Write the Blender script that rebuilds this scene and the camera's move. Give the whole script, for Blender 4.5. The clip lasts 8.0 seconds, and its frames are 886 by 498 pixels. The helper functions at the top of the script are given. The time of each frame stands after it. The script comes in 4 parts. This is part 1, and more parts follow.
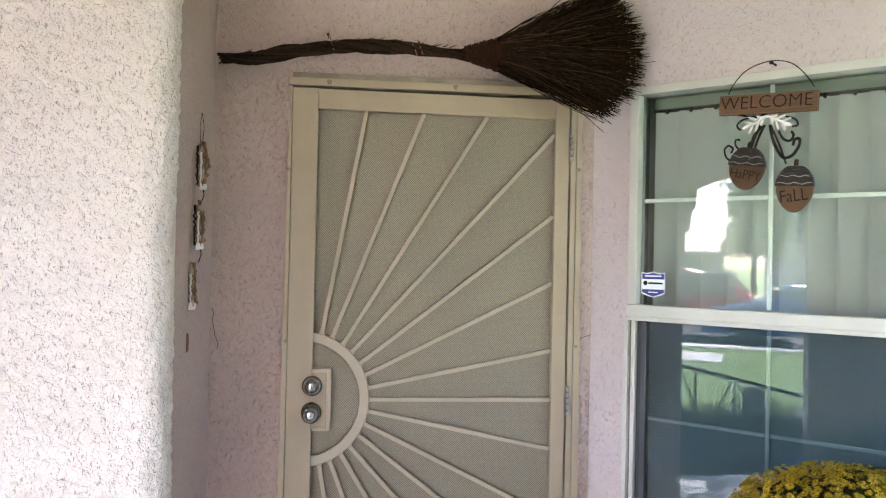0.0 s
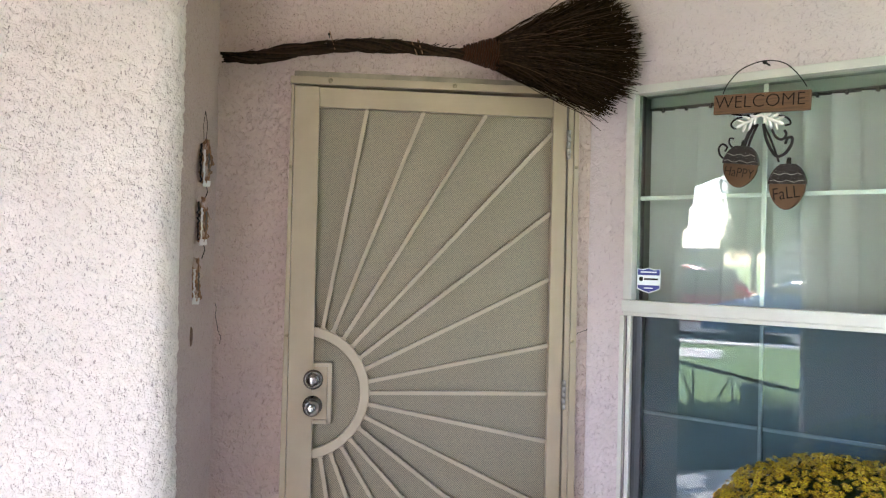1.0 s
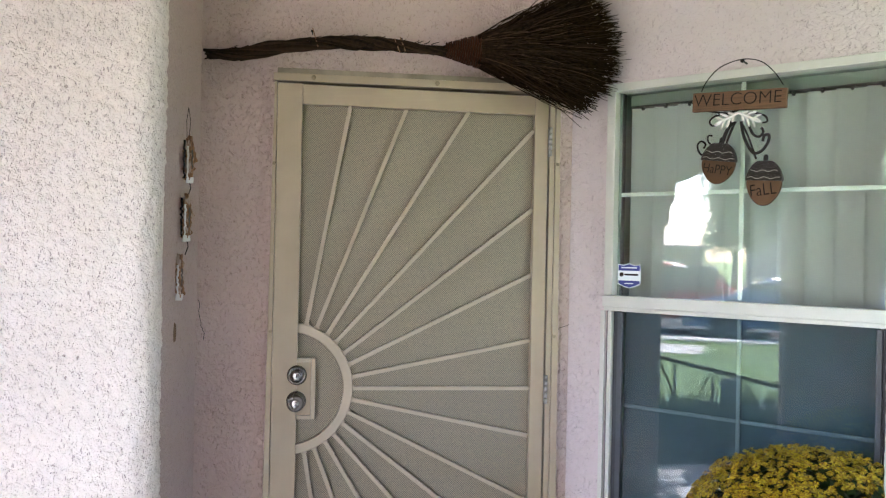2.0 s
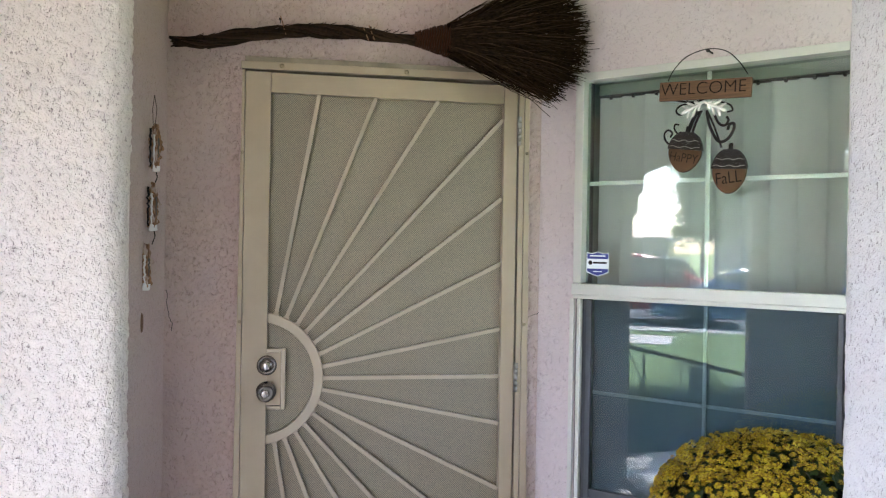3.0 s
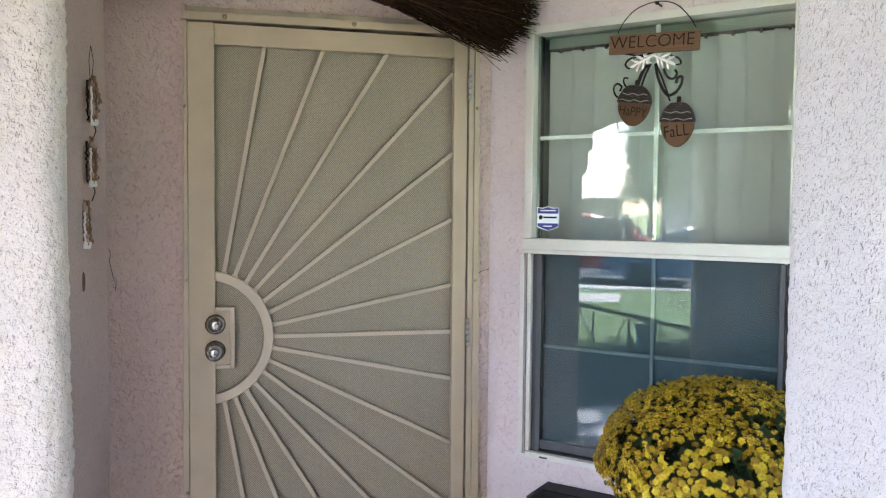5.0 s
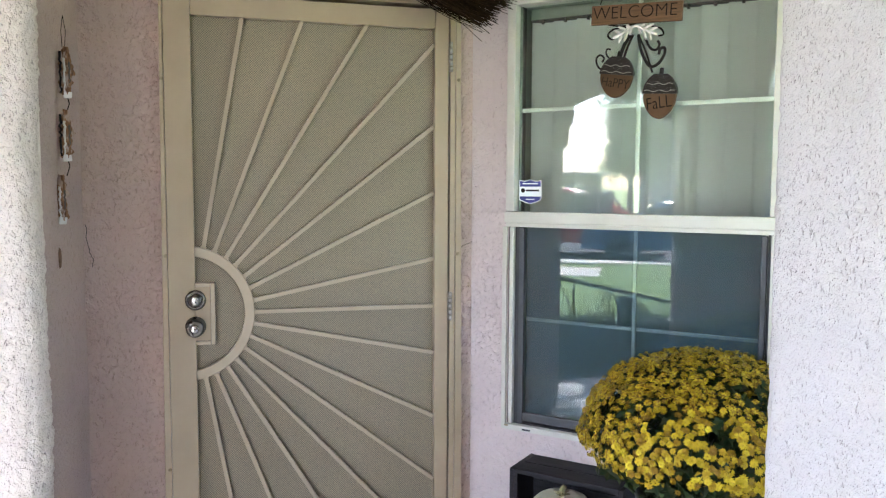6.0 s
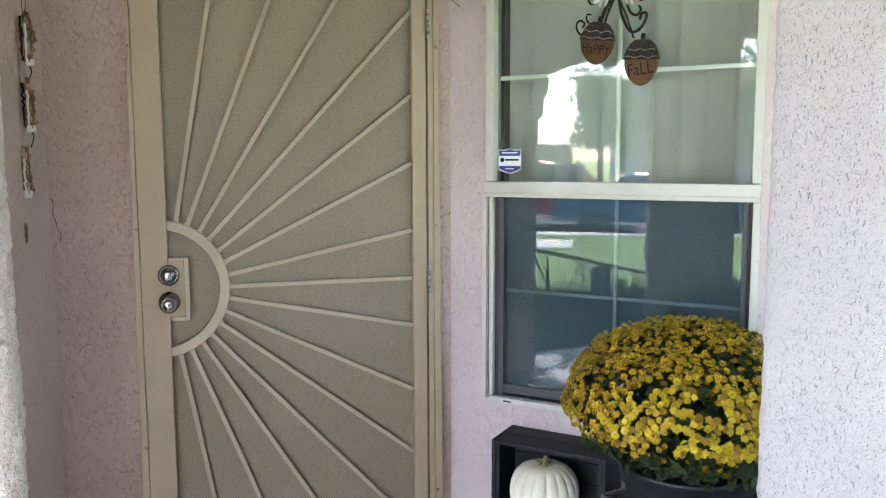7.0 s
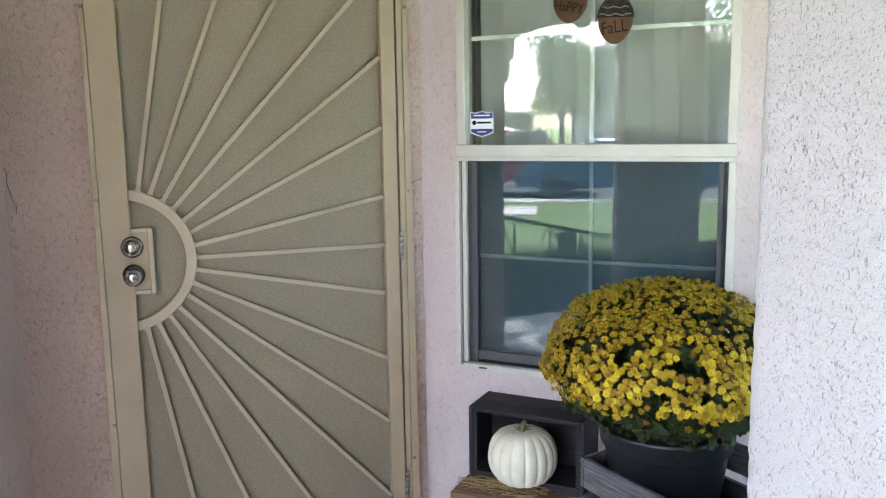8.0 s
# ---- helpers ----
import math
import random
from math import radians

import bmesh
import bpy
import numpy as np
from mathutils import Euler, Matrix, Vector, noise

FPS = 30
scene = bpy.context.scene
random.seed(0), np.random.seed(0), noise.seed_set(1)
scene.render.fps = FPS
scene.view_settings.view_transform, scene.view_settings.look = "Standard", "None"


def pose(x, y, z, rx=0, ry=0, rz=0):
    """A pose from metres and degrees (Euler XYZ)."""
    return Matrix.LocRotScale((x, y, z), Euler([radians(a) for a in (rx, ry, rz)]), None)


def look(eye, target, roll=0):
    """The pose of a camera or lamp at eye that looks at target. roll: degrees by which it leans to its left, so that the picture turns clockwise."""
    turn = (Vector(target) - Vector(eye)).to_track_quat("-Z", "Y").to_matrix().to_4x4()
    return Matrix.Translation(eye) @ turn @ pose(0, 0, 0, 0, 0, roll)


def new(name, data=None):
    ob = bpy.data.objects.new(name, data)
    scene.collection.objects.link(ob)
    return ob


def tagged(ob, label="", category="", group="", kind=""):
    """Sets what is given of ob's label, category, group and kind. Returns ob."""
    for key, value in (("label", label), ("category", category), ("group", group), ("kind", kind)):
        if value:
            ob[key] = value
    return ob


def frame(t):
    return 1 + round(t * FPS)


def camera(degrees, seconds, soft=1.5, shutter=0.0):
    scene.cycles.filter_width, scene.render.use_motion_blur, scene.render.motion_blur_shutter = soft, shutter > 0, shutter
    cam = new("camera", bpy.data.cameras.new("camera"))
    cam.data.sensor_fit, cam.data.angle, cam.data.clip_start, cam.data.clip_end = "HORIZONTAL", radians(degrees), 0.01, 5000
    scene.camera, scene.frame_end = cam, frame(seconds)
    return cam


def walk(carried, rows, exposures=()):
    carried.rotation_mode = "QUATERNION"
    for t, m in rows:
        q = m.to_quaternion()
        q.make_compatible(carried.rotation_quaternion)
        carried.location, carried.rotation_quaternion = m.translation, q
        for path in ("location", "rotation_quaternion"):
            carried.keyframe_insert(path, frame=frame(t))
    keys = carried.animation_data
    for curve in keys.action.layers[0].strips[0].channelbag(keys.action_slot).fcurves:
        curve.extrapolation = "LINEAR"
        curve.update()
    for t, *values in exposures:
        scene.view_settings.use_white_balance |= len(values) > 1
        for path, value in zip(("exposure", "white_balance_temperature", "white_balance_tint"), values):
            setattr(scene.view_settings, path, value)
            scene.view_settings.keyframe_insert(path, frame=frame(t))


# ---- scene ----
cam = camera(57.77, 8.0, soft=1.2)
ROWS = [
    (0.0, 0.1417, -2.6328, 1.5137, -6.081, 0.678, -1.203),
    (0.5, 0.1403, -2.6593, 1.5152, -5.958, 0.502, -1.268),
    (1.0, 0.1411, -2.6768, 1.5127, -6.061, 0.421, -1.277),
    (1.5, 0.1409, -2.6898, 1.5117, -6.478, 0.352, -1.257),
    (3.0, 0.1468, -2.7019, 1.4939, -9.245, -0.173, -0.943),
    (3.5, 0.1491, -2.7000, 1.4897, -10.285, -0.700, -0.769),
    (4.0, 0.1503, -2.6989, 1.4845, -11.207, -1.334, -0.617),
    (4.5, 0.1517, -2.6936, 1.4775, -12.005, -2.028, -0.567),
    (6.0, 0.1494, -2.6726, 1.4659, -14.136, -4.571, -0.235),
    (6.5, 0.1419, -2.6562, 1.4624, -15.021, -5.451, -0.060),
    (7.0, 0.1335, -2.6267, 1.4537, -16.262, -6.441, 0.202),
    (7.5, 0.1279, -2.5982, 1.4450, -17.586, -7.500, 0.599),
    (8.0, 0.1163, -2.5715, 1.4367, -19.019, -8.651, 0.931),
]
EXPOSURES = [(0.0, 3.98, 6250, 22), (1.5, 3.93, 6150, 22), (3.5, 3.78, 6030, 21), (4.5, 3.80, 6050, 21), (6.0, 3.92, 6200, 19), (7.0, 3.82, 6250, 18), (8.0, 3.83, 6250, 17)]
walk(cam, [(t, pose(x, y, z, 90 + pitch, roll, yaw)) for t, x, y, z, yaw, pitch, roll in ROWS], EXPOSURES)

# ---- world and sun ----
SUN_EL, SUN_AZ = radians(54), radians(232)  # azimuth from +y, clockwise
world = bpy.data.worlds.new("sky")
scene.world = world
world.use_nodes = True
wn = world.node_tree.nodes
sky = wn.new("ShaderNodeTexSky")
sky.sky_type, sky.sun_disc, sky.sun_elevation, sky.sun_rotation = "NISHITA", False, SUN_EL, SUN_AZ
sky.air_density, sky.dust_density = 1.0, 1.5
wn["Background"].inputs["Strength"].default_value = 0.15
world.node_tree.links.new(sky.outputs[0], wn["Background"].inputs["Color"])
sun_dir = Vector((math.sin(SUN_AZ) * math.cos(SUN_EL), math.cos(SUN_AZ) * math.cos(SUN_EL), math.sin(SUN_EL)))
sun_data = bpy.data.lights.new("sun", "SUN")
sun_data.energy, sun_data.angle, sun_data.color = 4.5, radians(0.5), (1.0, 0.94, 0.85)
sun = new("sun", sun_data)
sun.matrix_world = look(sun_dir * 30, (0, 0, 0))

# ---- materials ----
class Nodes:
    """A small builder for one material's node tree."""

    def __init__(self, name):
        self.mat = bpy.data.materials.new(name)
        self.mat.use_nodes = True
        self.tree = self.mat.node_tree
        self.bsdf = self.tree.nodes["Principled BSDF"]
        self.out = self.tree.nodes["Material Output"]

    def add(self, kind, **inputs):
        node = self.tree.nodes.new("ShaderNode" + kind)
        for key, value in inputs.items():
            self.set(node, key, value)
        return node

    def set(self, node, key, value):
        socket = node.inputs[int(key[1:])] if key[0] == "i" and key[1:].isdigit() else node.inputs[key.replace("_", " ")]
        if isinstance(value, bpy.types.NodeSocket):
            self.tree.links.new(value, socket)
        else:
            socket.default_value = value

    def coords(self, scale=(1, 1, 1), turn=(0, 0, 0), kind="Object"):
        c = self.add("TexCoord")
        m = self.add("Mapping")
        self.tree.links.new(c.outputs[kind], m.inputs["Vector"])
        m.inputs["Scale"].default_value, m.inputs["Rotation"].default_value = scale, turn
        return m.outputs[0]

    def noise(self, vec, scale, detail=3.0, rough=0.55, distort=0.0):
        n = self.add("TexNoise", Vector=vec, Scale=scale, Detail=detail, Roughness=rough, Distortion=distort)
        return n.outputs["Fac"]

    def ramp(self, fac, stops):
        r = self.add("ValToRGB", Fac=fac)
        els = r.color_ramp.elements
        while len(els) < len(stops):
            els.new(0.5)
        for e, (at, col) in zip(els, stops):
            e.position, e.color = at, (*col, 1) if len(col) == 3 else col
        return r.outputs["Color"]

    def grey(self, fac, a, b, lo=0.0, hi=1.0):
        m = self.add("MapRange", Value=fac)
        for key, v in (("From Min", a), ("From Max", b), ("To Min", lo), ("To Max", hi)):
            m.inputs[key].default_value = v
        return m.outputs[0]

    def math(self, op, a, b=0.0):
        m = self.add("Math", i0=a, i1=b)
        m.operation = op
        return m.outputs[0]

    def mix(self, fac, a, b, mode="MIX"):
        m = self.add("Mix")
        m.data_type, m.blend_type = "RGBA", mode
        self.set(m, "i0", fac)
        for i, v in ((6, a), (7, b)):
            self.set(m, f"i{i}", (*v, 1) if isinstance(v, tuple) and len(v) == 3 else v)
        return m.outputs[2]

    def bump(self, height, strength=0.5, distance=0.01, under=None):
        b = self.add("Bump", Height=height, Strength=strength, Distance=distance)
        if under is not None:
            self.set(b, "Normal", under)
        return b.outputs[0]

    def done(self, color, rough=0.6, normal=None, metal=0.0, **more):
        for key, v in (("Base Color", (*color, 1) if isinstance(color, tuple) and len(color) == 3 else color), ("Roughness", rough), ("Metallic", metal)):
            self.set(self.bsdf, key, v)
        if normal is not None:
            self.set(self.bsdf, "Normal", normal)
        for key, v in more.items():
            self.set(self.bsdf, key, v)
        return self.mat


def make_stucco(name, tone, shade_and_specks, cell=62.0, deep=0.006, holes=0.5, cover=(0.42, 0.62), short=1.3, wide=0.040, pits=0.6, step=0.55, lines=1.0):
    """Sprayed, half-flattened lace stucco: plateaus, and short crevices whose shade is put into the colour."""
    n = Nodes(name)
    p = n.coords()
    worm = n.noise(p, cell, 1.5, 0.5, 0.6)
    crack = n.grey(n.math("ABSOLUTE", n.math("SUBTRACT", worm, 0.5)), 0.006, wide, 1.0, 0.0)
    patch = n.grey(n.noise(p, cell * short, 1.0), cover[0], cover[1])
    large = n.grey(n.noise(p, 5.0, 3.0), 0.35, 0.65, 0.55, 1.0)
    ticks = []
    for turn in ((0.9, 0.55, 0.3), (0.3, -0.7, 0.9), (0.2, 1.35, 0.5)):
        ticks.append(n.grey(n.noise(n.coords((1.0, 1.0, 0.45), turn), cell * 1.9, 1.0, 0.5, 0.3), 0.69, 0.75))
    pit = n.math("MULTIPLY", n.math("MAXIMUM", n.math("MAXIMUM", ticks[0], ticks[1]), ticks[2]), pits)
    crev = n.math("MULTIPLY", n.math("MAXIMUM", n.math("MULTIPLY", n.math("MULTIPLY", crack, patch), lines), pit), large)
    fine = n.noise(p, cell * 3.2, 3.0, 0.6)
    lumps = n.noise(p, cell * 0.45, 3.0, 0.5)
    flat = n.math("MULTIPLY", n.grey(worm, 0.455, 0.545), n.grey(patch, 0.0, 1.0, 0.35, 1.0))
    height = n.math("ADD", n.math("ADD", n.math("MULTIPLY", flat, step), n.math("MULTIPLY", crev, -0.5)), n.math("ADD", n.math("MULTIPLY", fine, 0.16), n.math("MULTIPLY", lumps, 0.6)))
    blot = n.noise(p, 2.2, 4.0)
    base = n.mix(n.grey(blot, 0.3, 0.7), tone, tuple(c * 0.9 for c in tone))
    # paint the shade of crevices and ticks into the base colour
    base = n.mix(n.math("MULTIPLY", crev, holes), base, shade_and_specks)
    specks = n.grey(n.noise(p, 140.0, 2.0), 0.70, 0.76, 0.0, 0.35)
    base = n.mix(specks, base, shade_and_specks)
    return n.done(base, n.grey(fine, 0, 1, 0.75, 0.95), n.bump(height, 1.0, deep), Specular_IOR_Level=0.25)


def make_paint(name, tone, rough=0.4, wear=0.12, scale=30.0, metal=0.0):
    n = Nodes(name)
    p = n.coords()
    a, b = n.noise(p, scale * 0.2, 4.0), n.noise(p, scale * 6, 2.0)
    col = n.mix(n.grey(a, 0.35, 0.7), tone, tuple(c * (1 - wear) for c in tone))
    return n.done(col, n.grey(a, 0.2, 0.8, rough * 0.8, rough * 1.25), n.bump(b, 0.15, 0.001), metal)


# Alcove shade and the brightly lit front are put into these stucco tones.
STUCCO = make_stucco("stucco_pink_shaded", (0.555, 0.425, 0.372), (0.17, 0.10, 0.085), 60.0, 0.010, 0.55, (0.545, 0.63), 1.1, 0.034, 0.6, 0.45, 0.6)
STUCCO_FRONT = make_stucco("stucco_coarse_lit", (0.81, 0.725, 0.652), (0.24, 0.165, 0.14), 74.0, 0.015, 0.58, (0.58, 0.68), 1.2, 0.036, 1.0, 0.30, 0.25)
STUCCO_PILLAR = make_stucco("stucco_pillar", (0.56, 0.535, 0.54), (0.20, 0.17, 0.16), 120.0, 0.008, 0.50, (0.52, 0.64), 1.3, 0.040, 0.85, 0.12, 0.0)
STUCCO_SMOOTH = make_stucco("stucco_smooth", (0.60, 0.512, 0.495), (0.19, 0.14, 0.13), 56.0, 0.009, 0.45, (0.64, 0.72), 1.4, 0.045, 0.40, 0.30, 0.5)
BEIGE = make_paint("beige_enamel", (0.385, 0.305, 0.203), 0.38)
BEIGE_BAR = make_paint("beige_enamel_bars", (0.435, 0.36, 0.258), 0.36)
VINYL = make_paint("window_vinyl", (0.57, 0.56, 0.49), 0.4)
# Window vinyl with the shade of the deep recess put into its colour.
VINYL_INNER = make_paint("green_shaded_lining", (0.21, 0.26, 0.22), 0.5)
DARK_PLAIN = make_paint("dark_plain", (0.03, 0.032, 0.035), 0.6)
CONCRETE = make_paint("concrete", (0.35, 0.36, 0.345), 0.85, 0.2, 12.0)


def make_perforated():
    n = Nodes("perforated_steel")
    p = n.coords((1, 0.0, 1), (0, radians(45), 0))
    vor = n.add("TexVoronoi", Vector=p, Scale=185.0, Randomness=0.0)
    hole = n.grey(vor.outputs["Distance"], 0.31, 0.46, 1.0, 0.0)
    q = n.coords()
    dust = n.noise(q, 2.5, 4.0)
    metal = n.mix(n.grey(dust, 0.35, 0.7), (0.318, 0.262, 0.170), (0.272, 0.227, 0.150))
    n.done(n.mix(hole, metal, (0.135, 0.121, 0.091)), 0.55)
    return n.mat


def make_glass(name, tint, base=0.075):
    n = Nodes(name)
    facing = n.add("LayerWeight", Blend=0.5).outputs["Facing"]
    sheen = n.math("ADD", n.math("MULTIPLY", n.math("POWER", facing, 5.0), 1 - base), base)
    clear, gloss = n.add("BsdfTransparent", Color=(*tint, 1)), n.add("BsdfGlossy", Roughness=0.004)
    m = n.add("MixShader", i0=sheen)
    n.tree.links.new(clear.outputs[0], m.inputs[1])
    n.tree.links.new(gloss.outputs[0], m.inputs[2])
    n.tree.links.new(m.outputs[0], n.out.inputs[0])
    return n.mat


PERF = make_perforated()
GLASS = make_glass("green_window_glass", (0.965, 1.0, 0.965))
GLASS_LOW = make_glass("window_glass", (0.86, 0.93, 0.93), 0.045)

SOFFIT = make_paint("cream_soffit", (0.86, 0.765, 0.65), 0.8, 0.15, 10.0)
ROOM = make_paint("room_paint", (0.30, 0.30, 0.28), 0.8)
BEIGE_DULL = make_paint("dusty_beige", (0.30, 0.25, 0.18), 0.8, 0.35, 60.0)
BROWN_DOOR = make_paint("brown_door", (0.13, 0.11, 0.085), 0.5)
CHROME = make_paint("bright_steel", (0.48, 0.47, 0.45), 0.24, 0.05, 50.0, 1.0)
CHROME_DARK = make_paint("dark_brushed_steel", (0.19, 0.175, 0.155), 0.26, 0.3, 60.0, 1.0)
STEEL_DULL = make_paint("dull_steel", (0.40, 0.38, 0.34), 0.45, 0.3, 80.0, 0.8)
BRASS_DULL = make_paint("tarnished_screw", (0.33, 0.27, 0.17), 0.45, 0.4, 90.0, 0.7)
VINYL_GREY = make_paint("grey_screen_frame", (0.050, 0.055, 0.060), 0.5)
BLIND = make_paint("blind_slat", (0.92, 0.94, 0.90), 0.6, 0.06, 8.0)
MUNTIN = make_paint("white_muntin", (0.78, 0.82, 0.78), 0.4, 0.05)
WHITE_PAINT = make_paint("white_paint", (0.78, 0.75, 0.70), 0.6, 0.15, 60.0)
IRON = make_paint("dark_iron", (0.018, 0.014, 0.012), 0.5, 0.4, 60.0, 0.0)
INK = make_paint("dark_ink", (0.014, 0.009, 0.007), 0.8, 0.2)
ACORN = make_paint("acorn_brown", (0.118, 0.065, 0.033), 0.6, 0.35, 40.0)
BLUE_INK = make_paint("blue_print", (0.030, 0.035, 0.22), 0.4)
WHITE_PRINT = make_paint("white_print", (0.80, 0.82, 0.84), 0.4, 0.03)
POT = make_paint("black_plastic_pot", (0.011, 0.012, 0.014), 0.36, 0.3, 20.0)
SOIL = make_paint("soil", (0.03, 0.022, 0.016), 0.9, 0.4, 60.0)


for dull in (IRON, INK, ACORN):
    dull.node_tree.nodes["Principled BSDF"].inputs["Specular IOR Level"].default_value = 0.15


def make_grain(name, light, dark, along="X", rough=0.7, ring=26.0, deep=0.002):
    """Weathered wood, its grain along one axis."""
    n = Nodes(name)
    scale = {"X": (0.06, 1, 1), "Y": (1, 0.06, 1), "Z": (1, 1, 0.06)}[along]
    info = n.add("ObjectInfo")
    p = n.coords(scale)
    off = n.add("VectorMath", i0=p, i1=(1, 1, 1))
    n.tree.links.new(info.outputs["Random"], off.inputs[1])
    g = n.noise(off.outputs[0], ring * 6, 5.0, 0.65, 0.4)
    g2 = n.noise(n.coords(), 9.0, 4.0)
    col = n.mix(n.grey(g, 0.3, 0.7), light, dark)
    col = n.mix(n.grey(g2, 0.45, 0.8, 0.0, 0.5), col, dark)
    return n.done(col, rough, n.bump(g, 0.6, deep), Specular_IOR_Level=0.3)


BOARD = make_grain("sign_board", (0.18, 0.098, 0.048), (0.095, 0.050, 0.027), "X", 0.65, 40.0)
DARK_WOOD = make_grain("blackened_wood", (0.032, 0.030, 0.032), (0.010, 0.0095, 0.010), "X", 0.75)
GREY_WOOD = make_grain("grey_washed_wood", (0.15, 0.145, 0.15), (0.030, 0.029, 0.031), "X", 0.8, 30.0, 0.003)
BROWN_WOOD = make_grain("brown_crate_wood", (0.24, 0.14, 0.085), (0.13, 0.075, 0.045), "X", 0.75)
TWIG = make_grain("broom_twig", (0.040, 0.026, 0.019), (0.008, 0.006, 0.005), "X", 0.7, 50.0)
BIND = make_grain("rusty_binding", (0.060, 0.022, 0.010), (0.022, 0.009, 0.005), "Y", 0.7, 50.0)
for dull in (TWIG, BIND):
    dull.node_tree.nodes["Principled BSDF"].inputs["Specular IOR Level"].default_value = 0.06
HAY = make_paint("straw", (0.42, 0.30, 0.13), 0.7, 0.3, 90.0)


def make_husk():
    """Dried husk: brown fibre with pale flaked patches."""
    n = Nodes("flaked_husk")
    fibre = n.noise(n.coords((1, 1, 0.10)), 240.0, 4.0, 0.6)
    col = n.mix(n.grey(fibre, 0.35, 0.65), (0.42, 0.22, 0.10), (0.15, 0.072, 0.036))
    pale = n.noise(n.coords((1, 1, 0.5)), 55.0, 3.0)
    col = n.mix(n.grey(pale, 0.50, 0.58), col, (0.54, 0.42, 0.34))
    return n.done(col, 0.8, n.bump(fibre, 0.5, 0.002))


HUSK = make_husk()
TAG = make_grain("corn_husk", (0.33, 0.18, 0.09), (0.12, 0.06, 0.032), "Z", 0.7, 40.0)


def make_varied(name, stops, rough=0.55, by="Random", gloss=0.3):
    """A colour that varies from piece to piece, with a slight mottling."""
    n = Nodes(name)
    fac = n.add("ObjectInfo").outputs["Random"] if by == "Random" else n.add("NewGeometry").outputs["Random Per Island"]
    col = n.ramp(fac, stops)
    mott = n.noise(n.coords(), 90.0, 2.0)
    col = n.mix(n.grey(mott, 0.3, 0.75, 0.0, 0.35), col, n.mix(0.5, col, (0.12, 0.07, 0.02)))
    return n.done(col, rough, None, 0.0, Specular_IOR_Level=gloss)


BRUSH_TWIG = make_varied("brush_twigs", [(0.0, (0.002, 0.0013, 0.0012)), (0.75, (0.006, 0.0030, 0.0023)), (0.95, (0.015, 0.0075, 0.0055)), (1.0, (0.04, 0.024, 0.017))], 0.85, "Island", 0.04)
STRAND = make_varied("pale_strands", [(0.0, (0.006, 0.0035, 0.003)), (0.8, (0.018, 0.010, 0.0075)), (1.0, (0.060, 0.036, 0.026))], 0.85, "Island", 0.06)
STICK = make_varied("handle_sticks", [(0.0, (0.004, 0.0025, 0.002)), (0.6, (0.011, 0.0065, 0.005)), (1.0, (0.036, 0.020, 0.014))], 0.85, "Random", 0.06)
YELLOWS = [(0.0, (0.09, 0.038, 0.008)), (0.22, (0.24, 0.13, 0.010)), (0.5, (0.42, 0.29, 0.010)), (0.8, (0.55, 0.40, 0.014)), (1.0, (0.70, 0.55, 0.030))]
PETAL = make_varied("yellow_petals", [(0.0, (0.22, 0.12, 0.010)), (0.35, (0.40, 0.27, 0.010)), (0.8, (0.57, 0.42, 0.015)), (1.0, (0.72, 0.57, 0.030))])
PETAL_ISLE = make_varied("yellow_petals_joined", YELLOWS, by="Island")
LEAF = make_varied("mum_leaves", [(0.0, (0.006, 0.016, 0.006)), (0.6, (0.010, 0.026, 0.008)), (1.0, (0.02, 0.048, 0.014))], by="Island", gloss=0.12)


def make_pumpkin():
    n = Nodes("white_pumpkin_skin")
    p = n.coords()
    a = n.noise(p, 14.0, 4.0)
    col = n.mix(n.grey(a, 0.4, 0.75), (0.74, 0.71, 0.57), (0.60, 0.58, 0.42))
    col = n.mix(n.grey(n.noise(p, 120.0, 2.0), 0.68, 0.75, 0.0, 0.4), col, (0.45, 0.36, 0.20))
    return n.done(col, 0.45, n.bump(a, 0.2, 0.002))


PUMPKIN = make_pumpkin()
STEM = make_paint("pumpkin_stem", (0.20, 0.17, 0.07), 0.8, 0.4, 80.0)


def make_insect_screen():
    n = Nodes("dark_insect_screen")
    n.done((0.086, 0.110, 0.128), 0.8)
    clear = n.add("BsdfTransparent")
    m = n.add("MixShader", i0=0.26)
    n.tree.links.new(n.bsdf.outputs[0], m.inputs[1])
    n.tree.links.new(clear.outputs[0], m.inputs[2])
    n.tree.links.new(m.outputs[0], n.out.inputs[0])
    return n.mat


SCREEN = make_insect_screen()

# ---- mesh helpers ----
def link(name, bm, material, parent=None, label="", smooth=False):
    me = bpy.data.meshes.new(name)
    bm.normal_update()
    bm.to_mesh(me)
    bm.free()
    if smooth:
        me.polygons.foreach_set("use_smooth", [True] * len(me.polygons))
    if material is not None:
        me.materials.append(material)
    ob = new(name, me)
    if parent is not None:
        ob.parent = parent
    if label:
        ob["label"] = label
    return ob


def part(name, bm, material, parent, label="", smooth=False):
    return link(name, bm, material, parent, label, smooth)


def thing(name, m, label, category, group="", kind=""):
    ob = new(name)
    ob.matrix_world = m
    return tagged(ob, label, category, group, kind)


def box(x0, x1, y0, y1, z0, z1, bevel=0.0, bm=None, seg=2):
    """A box between two corners, its edges rounded."""
    bm = bm or bmesh.new()
    got = bmesh.ops.create_cube(bm, size=1.0, matrix=Matrix.Translation(((x0 + x1) / 2, (y0 + y1) / 2, (z0 + z1) / 2)) @ Matrix.Diagonal((x1 - x0, y1 - y0, z1 - z0, 1)))
    if bevel:
        vs = set(got["verts"])
        edges = [e for e in bm.edges if e.verts[0] in vs and e.verts[1] in vs]
